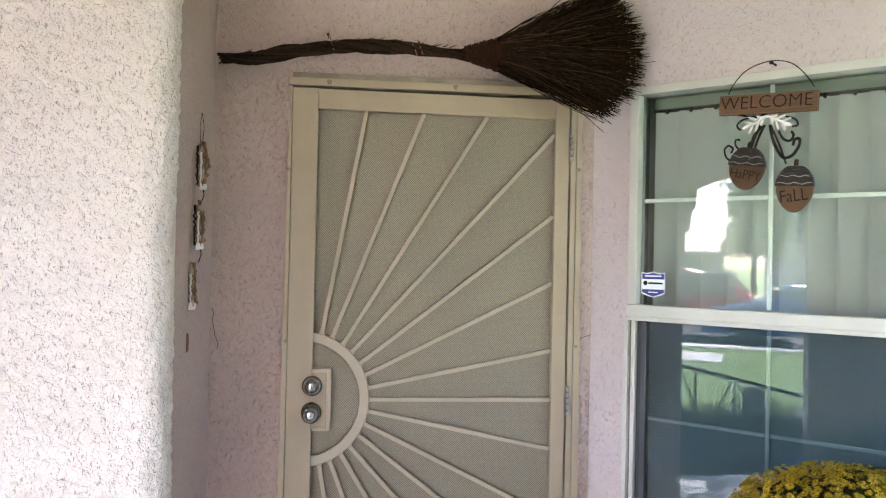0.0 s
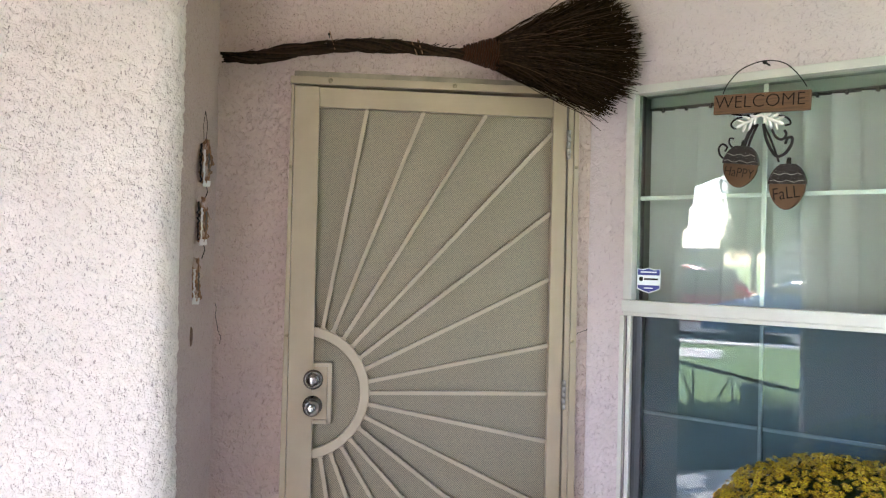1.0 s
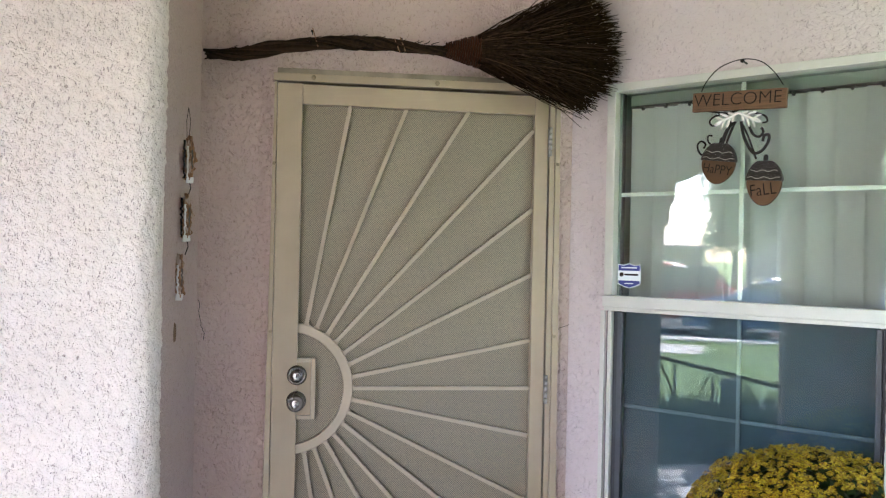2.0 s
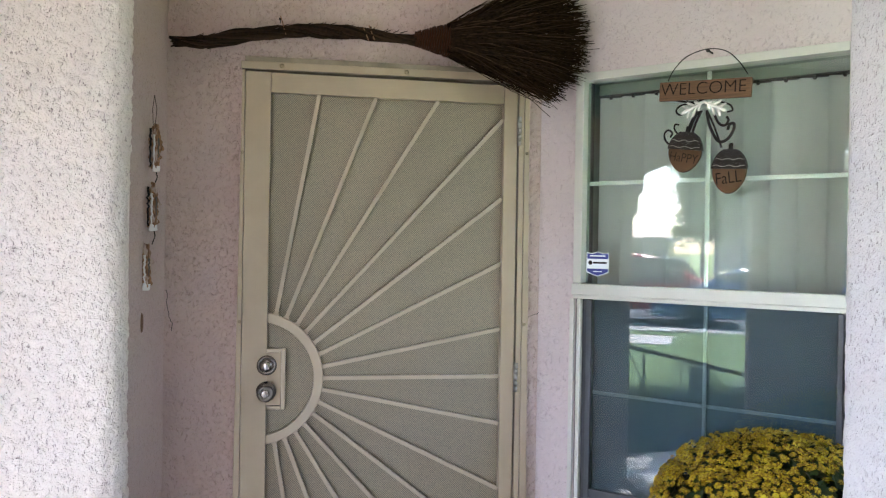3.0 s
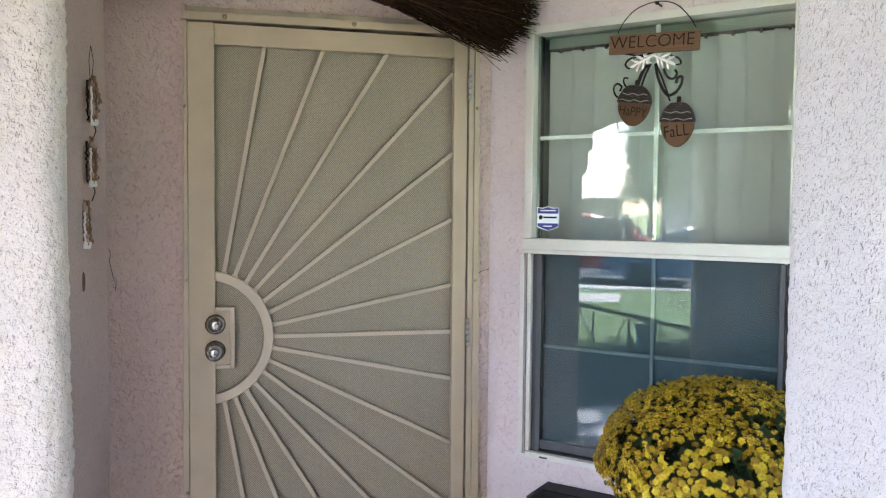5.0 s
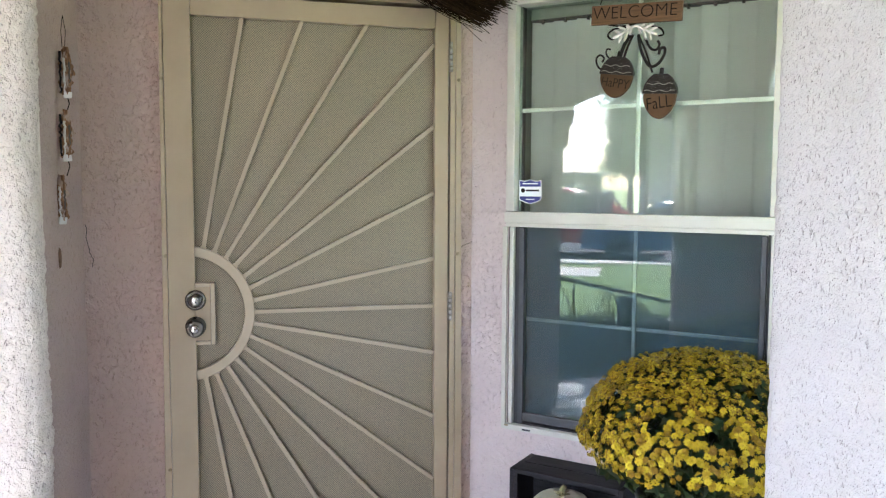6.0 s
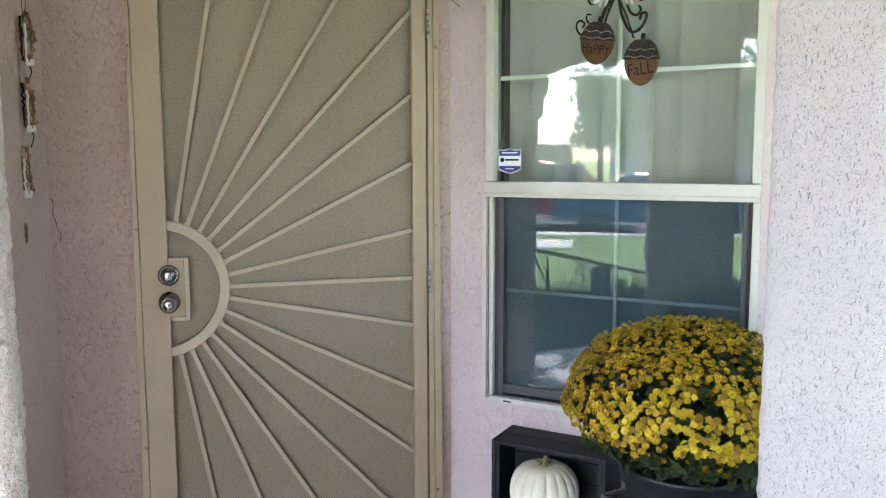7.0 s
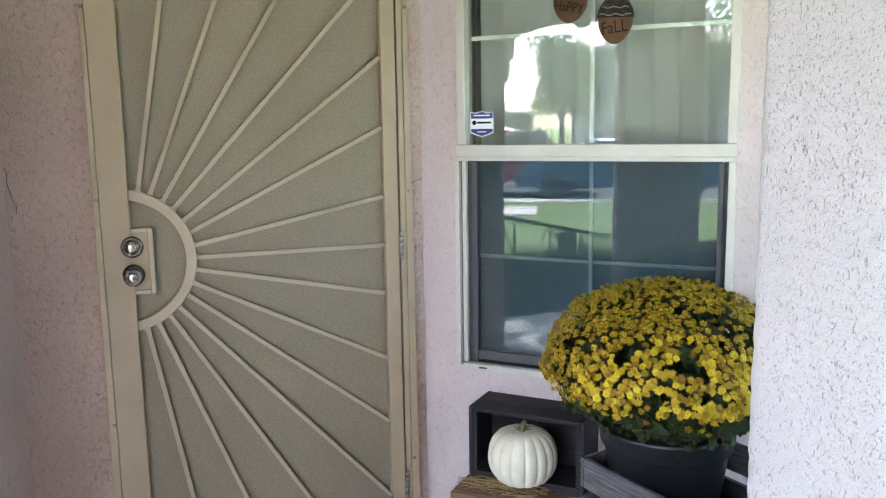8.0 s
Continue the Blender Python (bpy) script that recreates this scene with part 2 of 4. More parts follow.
        bmesh.ops.bevel(bm, geom=edges, offset=bevel, segments=seg, affect="EDGES", profile=0.6)
    return bm


def bar(a, b, wide, deep, up=(0, 1, 0), bevel=0.0, bm=None):
    """A bar of rectangular section from a to b; deep is measured along up."""
    a, b, up = Vector(a), Vector(b), Vector(up)
    along = (b - a).normalized()
    side = along.cross(up).normalized()
    m = Matrix((side, along, side.cross(along))).transposed().to_4x4()
    bm = bm or bmesh.new()
    got = bmesh.ops.create_cube(bm, size=1.0, matrix=Matrix.Translation((a + b) / 2) @ m @ Matrix.Diagonal((wide, (b - a).length, deep, 1)))
    if bevel:
        vs = set(got["verts"])
        bmesh.ops.bevel(bm, geom=[e for e in bm.edges if e.verts[0] in vs and e.verts[1] in vs], offset=bevel, segments=2, affect="EDGES")
    return bm


def lathe(profile, steps=32, bm=None, m=None):
    """A body turned round z from (radius, height) pairs."""
    bm = bm or bmesh.new()
    m = m or Matrix()
    rings = []
    for r, h in profile:
        rings.append([bm.verts.new(m @ Vector((r * math.cos(k * math.tau / steps), r * math.sin(k * math.tau / steps), h))) for k in range(steps)])
    for a, b in zip(rings, rings[1:]):
        for k in range(steps):
            bm.faces.new((a[k], a[(k + 1) % steps], b[(k + 1) % steps], b[k]))
    for ring, flip in ((rings[0], True), (rings[-1], False)):
        bm.faces.new(ring[::-1] if flip else ring)
    return bm


def tube(points, radius, sides=6, bm=None, taper=None):
    """A round strand along points."""
    bm = bm or bmesh.new()
    pts = [Vector(p) for p in points]
    rings, ref = [], Vector((0.31, 0.82, 0.47))
    for i, p in enumerate(pts):
        d = (pts[min(i + 1, len(pts) - 1)] - pts[max(i - 1, 0)]).normalized()
        u = d.cross(ref).normalized()
        v = d.cross(u)
        r = radius if taper is None else radius * (1 + (taper - 1) * i / (len(pts) - 1))
        rings.append([bm.verts.new(p + r * (math.cos(k * math.tau / sides) * u + math.sin(k * math.tau / sides) * v)) for k in range(sides)])
    for a, b in zip(rings, rings[1:]):
        for k in range(sides):
            bm.faces.new((a[k], a[(k + 1) % sides], b[(k + 1) % sides], b[k]))
    bm.faces.new(rings[0][::-1])
    bm.faces.new(rings[-1])
    return bm


def rough_wall(path, z0, z1, fine, coarse, amount, z_fine=(0, 3)):
    """A wall skin along a plan path (x, y pairs, solid side on the left of the way), with relief pushed along its normals.
    fine: spacing of the points in metres; the path is rounded beforehand by its own points."""
    pts = []
    for (ax, ay), (bx, by) in zip(path, path[1:]):
        length = math.hypot(bx - ax, by - ay)
        n = max(1, round(length / fine))
        pts += [(ax + (bx - ax) * k / n, ay + (by - ay) * k / n) for k in range(n)]
    pts.append(path[-1])
    normals = []
    for i in range(len(pts)):
        a, b = pts[max(i - 1, 0)], pts[min(i + 1, len(pts) - 1)]
        d = Vector((b[0] - a[0], b[1] - a[1], 0)).normalized()
        normals.append(Vector((d.y, -d.x, 0)))
    rows = max(1, round((z1 - z0) / coarse))
    bm = bmesh.new()
    grid = []
    for j in range(rows + 1):
        z = z0 + (z1 - z0) * j / rows
        line = []
        for (x, y), nv in zip(pts, normals):
            q = Vector((x, y, z))
            k = noise.noise(q * 46) * 0.6 + noise.noise(q * 95) * 0.4 + noise.noise(q * 3.0) * 0.9
            line.append(bm.verts.new(q + nv * (k * amount)))
        grid.append(line)
    for a, b in zip(grid, grid[1:]):
        for i in range(len(pts) - 1):
            bm.faces.new((a[i], a[i + 1], b[i + 1], b[i]))
    return bm


def rounded(cx, cy, r, a0, a1, steps=8):
    return [(cx + r * math.cos(radians(a0 + (a1 - a0) * k / steps)), cy + r * math.sin(radians(a0 + (a1 - a0) * k / steps))) for k in range(steps + 1)]


# ---- plan ----
CEIL = 2.72
DOOR_Y = 0.015          # face of the wall that holds the door
LEFT_X = -0.325         # face of the short return wall
FRONT_Y = -0.575         # face of the wall beside the return
WALL_SUM = 0.955        # the window wall lies on x + y = WALL_SUM
WIN = Matrix.Translation((1.048, -0.098, 0)) @ Matrix.Rotation(radians(-45), 4, "Z")  # x along the window wall, y into the room


def structure(ob, label, category):
    return tagged(ob, label, category, kind="structure")


# door wall with its opening, 0.15 thick
bm = box(LEFT_X - 0.2, -0.070, DOOR_Y, DOOR_Y + 0.15, 0, CEIL)
box(0.862, 1.06, DOOR_Y, DOOR_Y + 0.15, 0, CEIL, bm=bm)
box(-0.070, 0.862, DOOR_Y, DOOR_Y + 0.15, 2.075, CEIL, bm=bm)
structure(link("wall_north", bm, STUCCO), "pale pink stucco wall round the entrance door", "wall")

# window wall, at 45 degrees, with its opening
bm = bmesh.new()
for s0, s1, z0, z1 in ((-0.165, -0.02, 0, CEIL), (0.83, 1.75, 0, CEIL), (-0.02, 0.83, 0, 0.64), (-0.02, 0.83, 2.072, CEIL)):
    box(s0, s1, 0.0, 0.14, z0, z1, bm=bm)
ob = structure(link("wall_east", bm, STUCCO_SMOOTH), "pale pink stucco wall that holds the window", "wall")
ob.matrix_world = WIN @ pose(0, -0.0035, 0)

# return wall and the wall beside it, one skin with a rounded corner
r = 0.070
path = [(LEFT_X, 0.06), (LEFT_X, FRONT_Y + r)] + rounded(LEFT_X - r, FRONT_Y + r, r, 0, -90, 12) + [(LEFT_X - 0.9, FRONT_Y)]
path = path[::-1]
bm = rough_wall(path[:-1], 0, CEIL, 0.006, 0.006, 0.0085)
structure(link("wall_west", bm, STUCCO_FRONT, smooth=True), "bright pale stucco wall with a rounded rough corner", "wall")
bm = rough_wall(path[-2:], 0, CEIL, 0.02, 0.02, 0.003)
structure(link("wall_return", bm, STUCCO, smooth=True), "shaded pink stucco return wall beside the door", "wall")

# pillar beside the window
px, py, r = 0.94, -1.585, 0.035
path = [(1.6, py)] + rounded(px + r, py - r, r, 90, 180, 8) + [(px, -2.3)]
bm = rough_wall(path, 0, CEIL, 0.008, 0.008, 0.004)
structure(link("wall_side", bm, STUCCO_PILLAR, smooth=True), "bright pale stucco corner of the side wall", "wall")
# Unseen wall, added and kept dark so less light bounces into the alcove.
bm = box(px, 1.6, -4.9, -2.3, 0, CEIL)
structure(link("wall_side_far", bm, BROWN_DOOR), "unseen dark brown wall added to cut light from the right", "wall")
# porch side wall with an opening
bm = bmesh.new()
X0, X1 = LEFT_X - 1.12, LEFT_X - 0.9
for y0, y1, z0, z1 in ((-1.20, FRONT_Y, 0, CEIL), (-2.10, -1.20, 2.20, CEIL), (-4.75, -2.70, 2.30, CEIL)):
    box(X0, X1, y0, y1, z0, z1, bm=bm)
box(X1 - 0.06, X1, -2.70, -2.035, 0, CEIL, bm=bm)
# the opening's head steps up in corbels to a shallow arch
ARCH = [(-1.20, 1.70), (-1.235, 1.72), (-1.238, 1.84), (-1.268, 1.86), (-1.275, 1.98), (-1.42, 2.04), (-1.62, 2.09), (-1.85, 2.12), (-2.03, 2.13)]
sides = [[bm.verts.new((x, y, z)) for y, z in ARCH] + [bm.verts.new((x, -2.03, 2.20)), bm.verts.new((x, -1.20, 2.20))] for x in (X0 + 0.002, X1 - 0.002)]
bm.faces.new(sides[0][::-1])
bm.faces.new(sides[1])
for k in range(len(sides[0])):
    j = (k + 1) % len(sides[0])
    bm.faces.new((sides[0][k], sides[0][j], sides[1][j], sides[1][k]))
# unseen end wall, added so that light enters only from the left openings
box(X0, 0.94, -4.9, -4.75, 0, CEIL, bm=bm)
structure(link("wall_porch", bm, STUCCO), "shaded stucco porch wall with an opening and an added unseen end wall", "wall")
# Never in view; added to block the sun and bounce warm light down.
bm = box(X0, 3.2, -4.9, 1.9, CEIL, CEIL + 0.15)
structure(link("ceiling", bm, SOFFIT), "unseen plain cream porch ceiling", "ceiling")
bm = box(X0 - 0.499, 3.2, -6.0, 1.9, -0.12, 0.0)
structure(link("floor", bm, CONCRETE), "bare pale concrete porch floor", "floor")
# the room behind the window, closed and dim
bm = bmesh.new()
for s0, s1, y0, y1, z0, z1 in ((-0.5, 1.75, 1.6, 1.7, 0, CEIL), (-0.6, -0.5, 0.3, 1.7, 0, CEIL), (1.75, 1.85, 0.0, 1.7, 0, CEIL)):
    box(s0, s1, y0, y1, z0, z1, bm=bm)
ob = structure(link("wall_room", bm, ROOM), "dim plain walls of the room behind the window", "wall")
ob.matrix_world = WIN
bm = box(LEFT_X - 1.2, LEFT_X - 0.2, 0.0, 0.15, 0, CEIL)
structure(link("wall_filler", bm, STUCCO), "plain stucco wall", "wall")


# ---- the door ----
def security_door():
    th = thing("security_door", pose(0, 0, 0), "beige steel security screen door with sunburst bars, closed", "door")
    zc, xo = 1.050, -0.030
    bm = box(-0.086, -0.0768, -0.0215, 0.06, 0.0, 2.060, 0.002)
    for v in bm.verts:
        v.co.x -= 0.008 * (2.06 - v.co.z) * (v.co.x < -0.08)
    part("jamb", bm, BEIGE, th)
    part("jamb", box(0.8425, 0.8600, -0.019, 0.06, 0.0, 2.060, 0.002), BEIGE, th)
    bm = box(0.8605, 0.877, -0.024, 0.06, 0.0, 2.060, 0.003)
    for v in bm.verts:
        v.co.x += 0.007 * (2.06 - v.co.z) * (v.co.x > 0.87)
    part("jamb_flange", bm, BEIGE, th)
    part("header", box(-0.090, 0.879, -0.026, 0.06, 2.062, 2.087, 0.003), BEIGE, th)
    part("drip_strip", box(-0.078, 0.872, -0.014, 0.02, 2.0885, 2.106, 0.002), BEIGE_DULL, th, "dusty weathered strip")
    part("stile", box(-0.0755, 0.005, -0.0178, 0.03, 0.02, 2.0565, 0.0015), BEIGE, th)
    part("stile", box(0.79, 0.8375, -0.014, 0.03, 0.02, 2.049, 0.003), BEIGE, th)
    # the top rail hangs a little low on the hinge side
    bm = box(0.0055, 0.7895, -0.013, 0.03, 1.990, 2.0555, 0.002)
    for v in bm.verts:
        v.co.z -= 0.0045 * v.co.x / 0.79
    part("top_rail", bm, BEIGE, th)
    part("bottom_rail", box(0.0055, 0.7895, -0.013, 0.03, 0.02, 0.11, 0.002), BEIGE, th)
    part("mesh_screen", box(0.001, 0.792, 0.013, 0.0145, 0.105, 1.995), PERF, th, "perforated beige steel screen")
    # half ring round the lock
    bm = bmesh.new()
    steps, r0, r1 = 40, 0.188, 0.219
    rings = []
    for k in range(steps + 1):
        a = radians(-81.5 + 163 * k / steps)
        c, s = math.cos(a), math.sin(a)
        rings.append([bm.verts.new((xo + r * c, y, zc + r * s)) for r, y in ((r0, 0.0075), (r0, -0.007), (r0 + 0.002, -0.009), (r1 - 0.002, -0.009), (r1, -0.007), (r1, 0.0075))])
    for a, b in zip(rings, rings[1:]):
        for k in range(6):
            bm.faces.new((a[k], a[(k + 1) % 6], b[(k + 1) % 6], b[k]))
    bm.faces.new(rings[0])
    bm.faces.new(rings[-1][::-1])
    part("ring", bm, BEIGE_BAR, th)
    # bars: where each leaves the ring and where it meets the frame
    right = 0.79
    ends = [(right, 0.0), (right, 0.163), (right, 0.388), (right, 0.612), (right, 0.884), (0.563, 0.939), (0.351, 0.940), (0.162, 0.941)]
    starts = [(0.185, 0.0), (0.182, 0.037), (0.171, 0.077), (0.154, 0.114), (0.127, 0.150), (0.099, 0.174), (0.065, 0.196), (0.032, 0.208)]
    for k, ((sx, sz), (ex, ez)) in enumerate(zip(starts, ends)):
        for sign in ((1, -1) if k else (1,)):
            bm = bar((sx, 0.0, zc + sign * sz), (ex, 0.0, zc + sign * ez), 0.0128, 0.0150, (0, 1, 0), 0.002)
            # weld gussets that widen the bar where it meets the ring
            d = Vector((ex - sx, 0, sign * (ez - sz))).normalized()
            foot = Vector((sx, 0.0, zc + sign * sz))
            bar(foot - d * 0.004, foot + d * 0.011, 0.0185, 0.0130, (0, 1, 0), 0.004, bm)
            part("bar", bm, BEIGE_BAR, th)
    # lock box and locks
    part("lock_plate", box(0.0052, 0.052, -0.0178, 0.012, 0.964, 1.138, 0.0012), BEIGE, th)
    bm = box(0.0525, 0.0655, -0.022, 0.012, 0.951, 1.150, 0.002)
    box(0.0055, 0.0520, -0.022, 0.012, 1.1385, 1.150, 0.002, bm)
    box(0.0055, 0.0520, -0.022, 0.012, 0.951, 0.9635, 0.002, bm)
    part("lock_trim", bm, BEIGE_BAR, th)
    turn = Matrix.Rotation(radians(90), 4, "X")
    for name, x, z, prof in (("deadbolt", 0.006, 1.096, ((0.0325, 0.0), (0.0325, 0.006), (0.029, 0.012), (0.0225, 0.013), (0.0215, 0.010), (0.0205, 0.017), (0.017, 0.021), (0.001, 0.021))),
                             ("knob", 0.005, 1.011, ((0.0325, 0.0), (0.0320, 0.005), (0.020, 0.009), (0.0155, 0.013), (0.0155, 0.026), (0.025, 0.032), (0.0285, 0.042), (0.0265, 0.052), (0.018, 0.057), (0.016, 0.0545), (0.001, 0.0545)))):
        m = pose(x, -0.0176, z) @ turn
        lock = part(name, lathe(prof, 40, None, m), CHROME_DARK, th, "dark brushed steel lock", True)
        top = prof[-1][1]
        part("cylinder", lathe(((0.0125, top), (0.0125, top + 0.003), (0.0105, top + 0.0042), (0.001, top + 0.0042)), 28, None, m), CHROME, lock, "bright key cylinder", True)
        part("keyhole", box(x - 0.001, x + 0.001, -0.0176 - top - 0.0048, -0.0176 - top - 0.003, z - 0.006, z + 0.004), DARK_PLAIN, lock)
    for z in (1.895, 1.05, 0.205):
        bm = box(0.8380, 0.8420, -0.0215, -0.005, z - 0.05, z + 0.05)
        hinge = part("hinge", bm, STEEL_DULL, th, "dull steel hinge")
        for k in range(5):
            part("knuckle", lathe(((0.001, 0), (0.0068, 0.0008), (0.0068, 0.0180), (0.001, 0.019)), 14, None, pose(0.842, -0.0245, z - 0.05 + 0.02 * k)), STEEL_DULL, hinge, "", True)
    for x, z in ((-0.0822, 1.79), (-0.0822, 1.24), (0.8695, 1.818), (0.8695, 1.23), (0.8695, 0.30), (-0.0822, 0.55)):
        part("screw", lathe(((0.0056, 0), (0.0056, 0.001), (0.0036, 0.0028), (0.001, 0.0030)), 16, None, pose(x, -0.0235, z) @ turn), BRASS_DULL, th, "tarnished screw head", True)
    for x in (0.04, 0.45, 0.79):
        part("screw", lathe(((0.008, 0), (0.008, 0.001), (0.0045, 0.0035), (0.001, 0.004)), 16, None, pose(x, -0.0255, 2.075) @ turn), BRASS_DULL, th, "tarnished screw head", True)
    return th


security_door()
bm = box(-0.070, 0.862, 0.10, 0.15, 0, 2.075)
structure(link("door_1", bm, BROWN_DOOR), "closed brown inner door behind the screen", "door")
bm = box(-0.1, 0.9, 0.055, 0.10, -0.005, 0.018, 0.003)
structure(link("sill", bm, STEEL_DULL), "metal door sill", "sill")


# ---- the window ----
def window():
    th = structure(new("window_1"), "pale vinyl sash window with muntins, insect screen and vertical blinds", "window")
    th.matrix_world = WIN
    def piece(name, mat, *b, bevel=0.003, label=""):
        return part(name, box(*b, bevel), mat, th, label)
    # fixed frame
    piece("window_frame", VINYL, -0.027, 0.003, -0.014, 0.05, 1.378, 2.086)
    piece("window_frame", VINYL, 0.811, 0.838, -0.014, 0.05, 1.378, 2.086)
    piece("window_frame", VINYL, 0.0035, 0.8105, -0.013, 0.05, 2.058, 2.085)
    piece("meeting_rail", VINYL, -0.028, 0.839, -0.022, 0.03, 1.340, 1.3765)
    piece("meeting_rail", VINYL, -0.024, 0.835, -0.017, 0.03, 1.326, 1.3395, bevel=0.002)
    piece("window_frame", VINYL, -0.038, -0.022, -0.014, 0.05, 0.628, 1.3255)
    # dark strips put the shade of the gaps between the frame's tracks into colour
    piece("dark_strip", DARK_PLAIN, -0.0215, -0.0135, 0.002, 0.05, 0.648, 1.325, bevel=0.0)
    piece("window_frame", VINYL, -0.013, 0.001, -0.010, 0.05, 0.648, 1.325)
    piece("dark_strip", DARK_PLAIN, 0.0015, 0.017, 0.008, 0.05, 0.65, 1.325, bevel=0.0)
    piece("screen_frame", VINYL_GREY, 0.0175, 0.036, 0.000, 0.012, 0.652, 1.322)
    piece("screen_frame", VINYL_GREY, 0.789, 0.806, 0.000, 0.012, 0.652, 1.322)
    piece("screen_frame", VINYL_GREY, 0.0365, 0.7885, 0.000, 0.012, 0.660, 0.690)
    piece("dark_strip", DARK_PLAIN, 0.8065, 0.8165, 0.008, 0.05, 0.65, 1.325, bevel=0.0)
    piece("window_frame", VINYL, 0.817, 0.838, -0.012, 0.05, 0.628, 1.3255)
    piece("window_sill", VINYL, -0.0215, 0.8165, -0.018, 0.05, 0.628, 0.647)
    piece("dark_strip", DARK_PLAIN, -0.013, 0.816, 0.004, 0.05, 0.6475, 0.6515, bevel=0.0)
    for s in (0.045, 0.40, 0.70):
        piece("weep_slot", DARK_PLAIN, s, s + 0.03, -0.0188, -0.0178, 0.633, 0.639, bevel=0.0)
    piece("rust_spot", BRASS_DULL, -0.0215, -0.008, -0.0190, -0.0178, 0.640, 0.6465, bevel=0.0, label="rusty corner joint")
    # panes
    pane = piece("pane", GLASS, 0.001, 0.813, 0.018, 0.022, 1.374, 2.061, bevel=0.0)
    low = piece("pane", GLASS_LOW, 0.034, 0.792, 0.009, 0.013, 0.686, 1.328, bevel=0.0)
    pane.visible_shadow = low.visible_shadow = False
    net = piece("insect_screen", SCREEN, 0.03, 0.795, 0.0375, 0.0385, 0.66, 1.33, bevel=0.0, label="dark insect screen")
    # muntins between the panes
    piece("muntin", MUNTIN, 0.403, 0.417, 0.024, 0.032, 1.38, 2.052)
    piece("muntin", MUNTIN, 0.006, 0.4025, 0.024, 0.032, 1.708, 1.722)
    piece("muntin", MUNTIN, 0.4175, 0.811, 0.024, 0.032, 1.708, 1.722)
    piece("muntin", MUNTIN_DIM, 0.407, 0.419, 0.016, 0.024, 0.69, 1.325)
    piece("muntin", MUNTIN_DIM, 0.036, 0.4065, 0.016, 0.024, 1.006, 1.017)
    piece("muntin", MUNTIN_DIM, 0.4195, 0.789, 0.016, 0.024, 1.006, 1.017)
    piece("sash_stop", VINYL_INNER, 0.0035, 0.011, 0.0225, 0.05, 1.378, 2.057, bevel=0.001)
    piece("dark_strip", DARK_PLAIN, 0.0115, 0.0135, 0.024, 0.05, 1.378, 2.057, bevel=0.0)
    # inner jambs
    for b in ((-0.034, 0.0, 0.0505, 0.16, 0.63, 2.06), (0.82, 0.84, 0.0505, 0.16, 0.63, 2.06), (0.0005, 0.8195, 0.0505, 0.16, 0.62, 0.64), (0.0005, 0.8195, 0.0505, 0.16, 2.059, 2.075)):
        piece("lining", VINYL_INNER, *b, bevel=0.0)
    return th


# White muntins again, with the lower pane's dimness put into their colour.
MUNTIN_DIM = make_paint("dimmed_muntin", (0.18, 0.20, 0.215), 0.4, 0.05)
window()

blinds = thing("vertical_blinds", WIN, "closed pale green-white vertical blinds behind the window glass", "blinds")
part("valance", box(0.018, 0.812, 0.075, 0.10, 2.021, 2.057, 0.002), VINYL_INNER, blinds, "valance in the shaded green of the recess")
part("head_rail", box(0.018, 0.81, 0.070, 0.105, 2.013, 2.020, 0.001), DARK_PLAIN, blinds, "dark head rail")
for k in range(10):
    bm = bmesh.new()
    rows = []
    for j in range(7):
        u = (j / 6 - 0.5)
        s, y = u * 0.089 * math.cos(radians(14)), 0.012 * (0.25 - u * u) * 2 + u * 0.089 * math.sin(radians(14))
        rows.append([bm.verts.new((s, y, z)) for z in (0.66, 2.012)])
    for a, b in zip(rows, rows[1:]):
        bm.faces.new((a[0], b[0], b[1], a[1]))
    got = bmesh.ops.solidify(bm, geom=bm.faces[:], thickness=0.001)
    ob = part("slat", bm, BLIND, blinds, smooth=True)
    ob.location = (0.066 + 0.080 * k, 0.085, 0)
    part("clip", box(0.066 + 0.080 * k - 0.004, 0.066 + 0.080 * k + 0.004, 0.060, 0.0695, 2.002, 2.018, 0.001), DARK_PLAIN, blinds, "small dark clip")

# sticker on the glass: shield with bars of print
st = thing("security_sticker", WIN @ pose(0.049, 0.0172, 1.444), "blue and white shield sticker with unreadable print on the window pane", "sticker")
def shield(w, h, y0, y1, z_top, z_bot, notch=True):
    bm = bmesh.new()
    pts = [(-w, z_top), (-w * 0.5, z_top - 0.003), (0, z_top + (0.003 if notch else 0)), (w * 0.5, z_top - 0.003), (w, z_top), (w, z_bot + 0.014), (w * 0.55, z_bot + 0.006), (0, z_bot), (-w * 0.55, z_bot + 0.006), (-w, z_bot + 0.014)]
    front = [bm.verts.new((x, y0, z)) for x, z in pts]
    back = [bm.verts.new((x, y1, z)) for x, z in pts]
    bm.faces.new(front)
    bm.faces.new(back[::-1])
    for i in range(len(pts)):
        bm.faces.new((front[i], back[i], back[(i + 1) % len(pts)], front[(i + 1) % len(pts)]))
    return bm
part("shield", shield(0.041, 0.08, -0.0004, 0.0004, 0.039, -0.042), WHITE_PRINT, st)
part("shield_blue", shield(0.038, 0.08, -0.0010, -0.0005, 0.036, -0.039), BLUE_INK, st, "dark blue field")
part("band", box(-0.0385, 0.0385, -0.0016, -0.0011, -0.016, 0.017), WHITE_PRINT, st, "white band")
part("print_bar", box(-0.016, 0.033, -0.0021, -0.0017, 0.001, 0.007), INK, st)
part("print_bar", box(-0.028, 0.028, -0.0016, -0.0011, 0.025, 0.029), WHITE_PRINT, st)
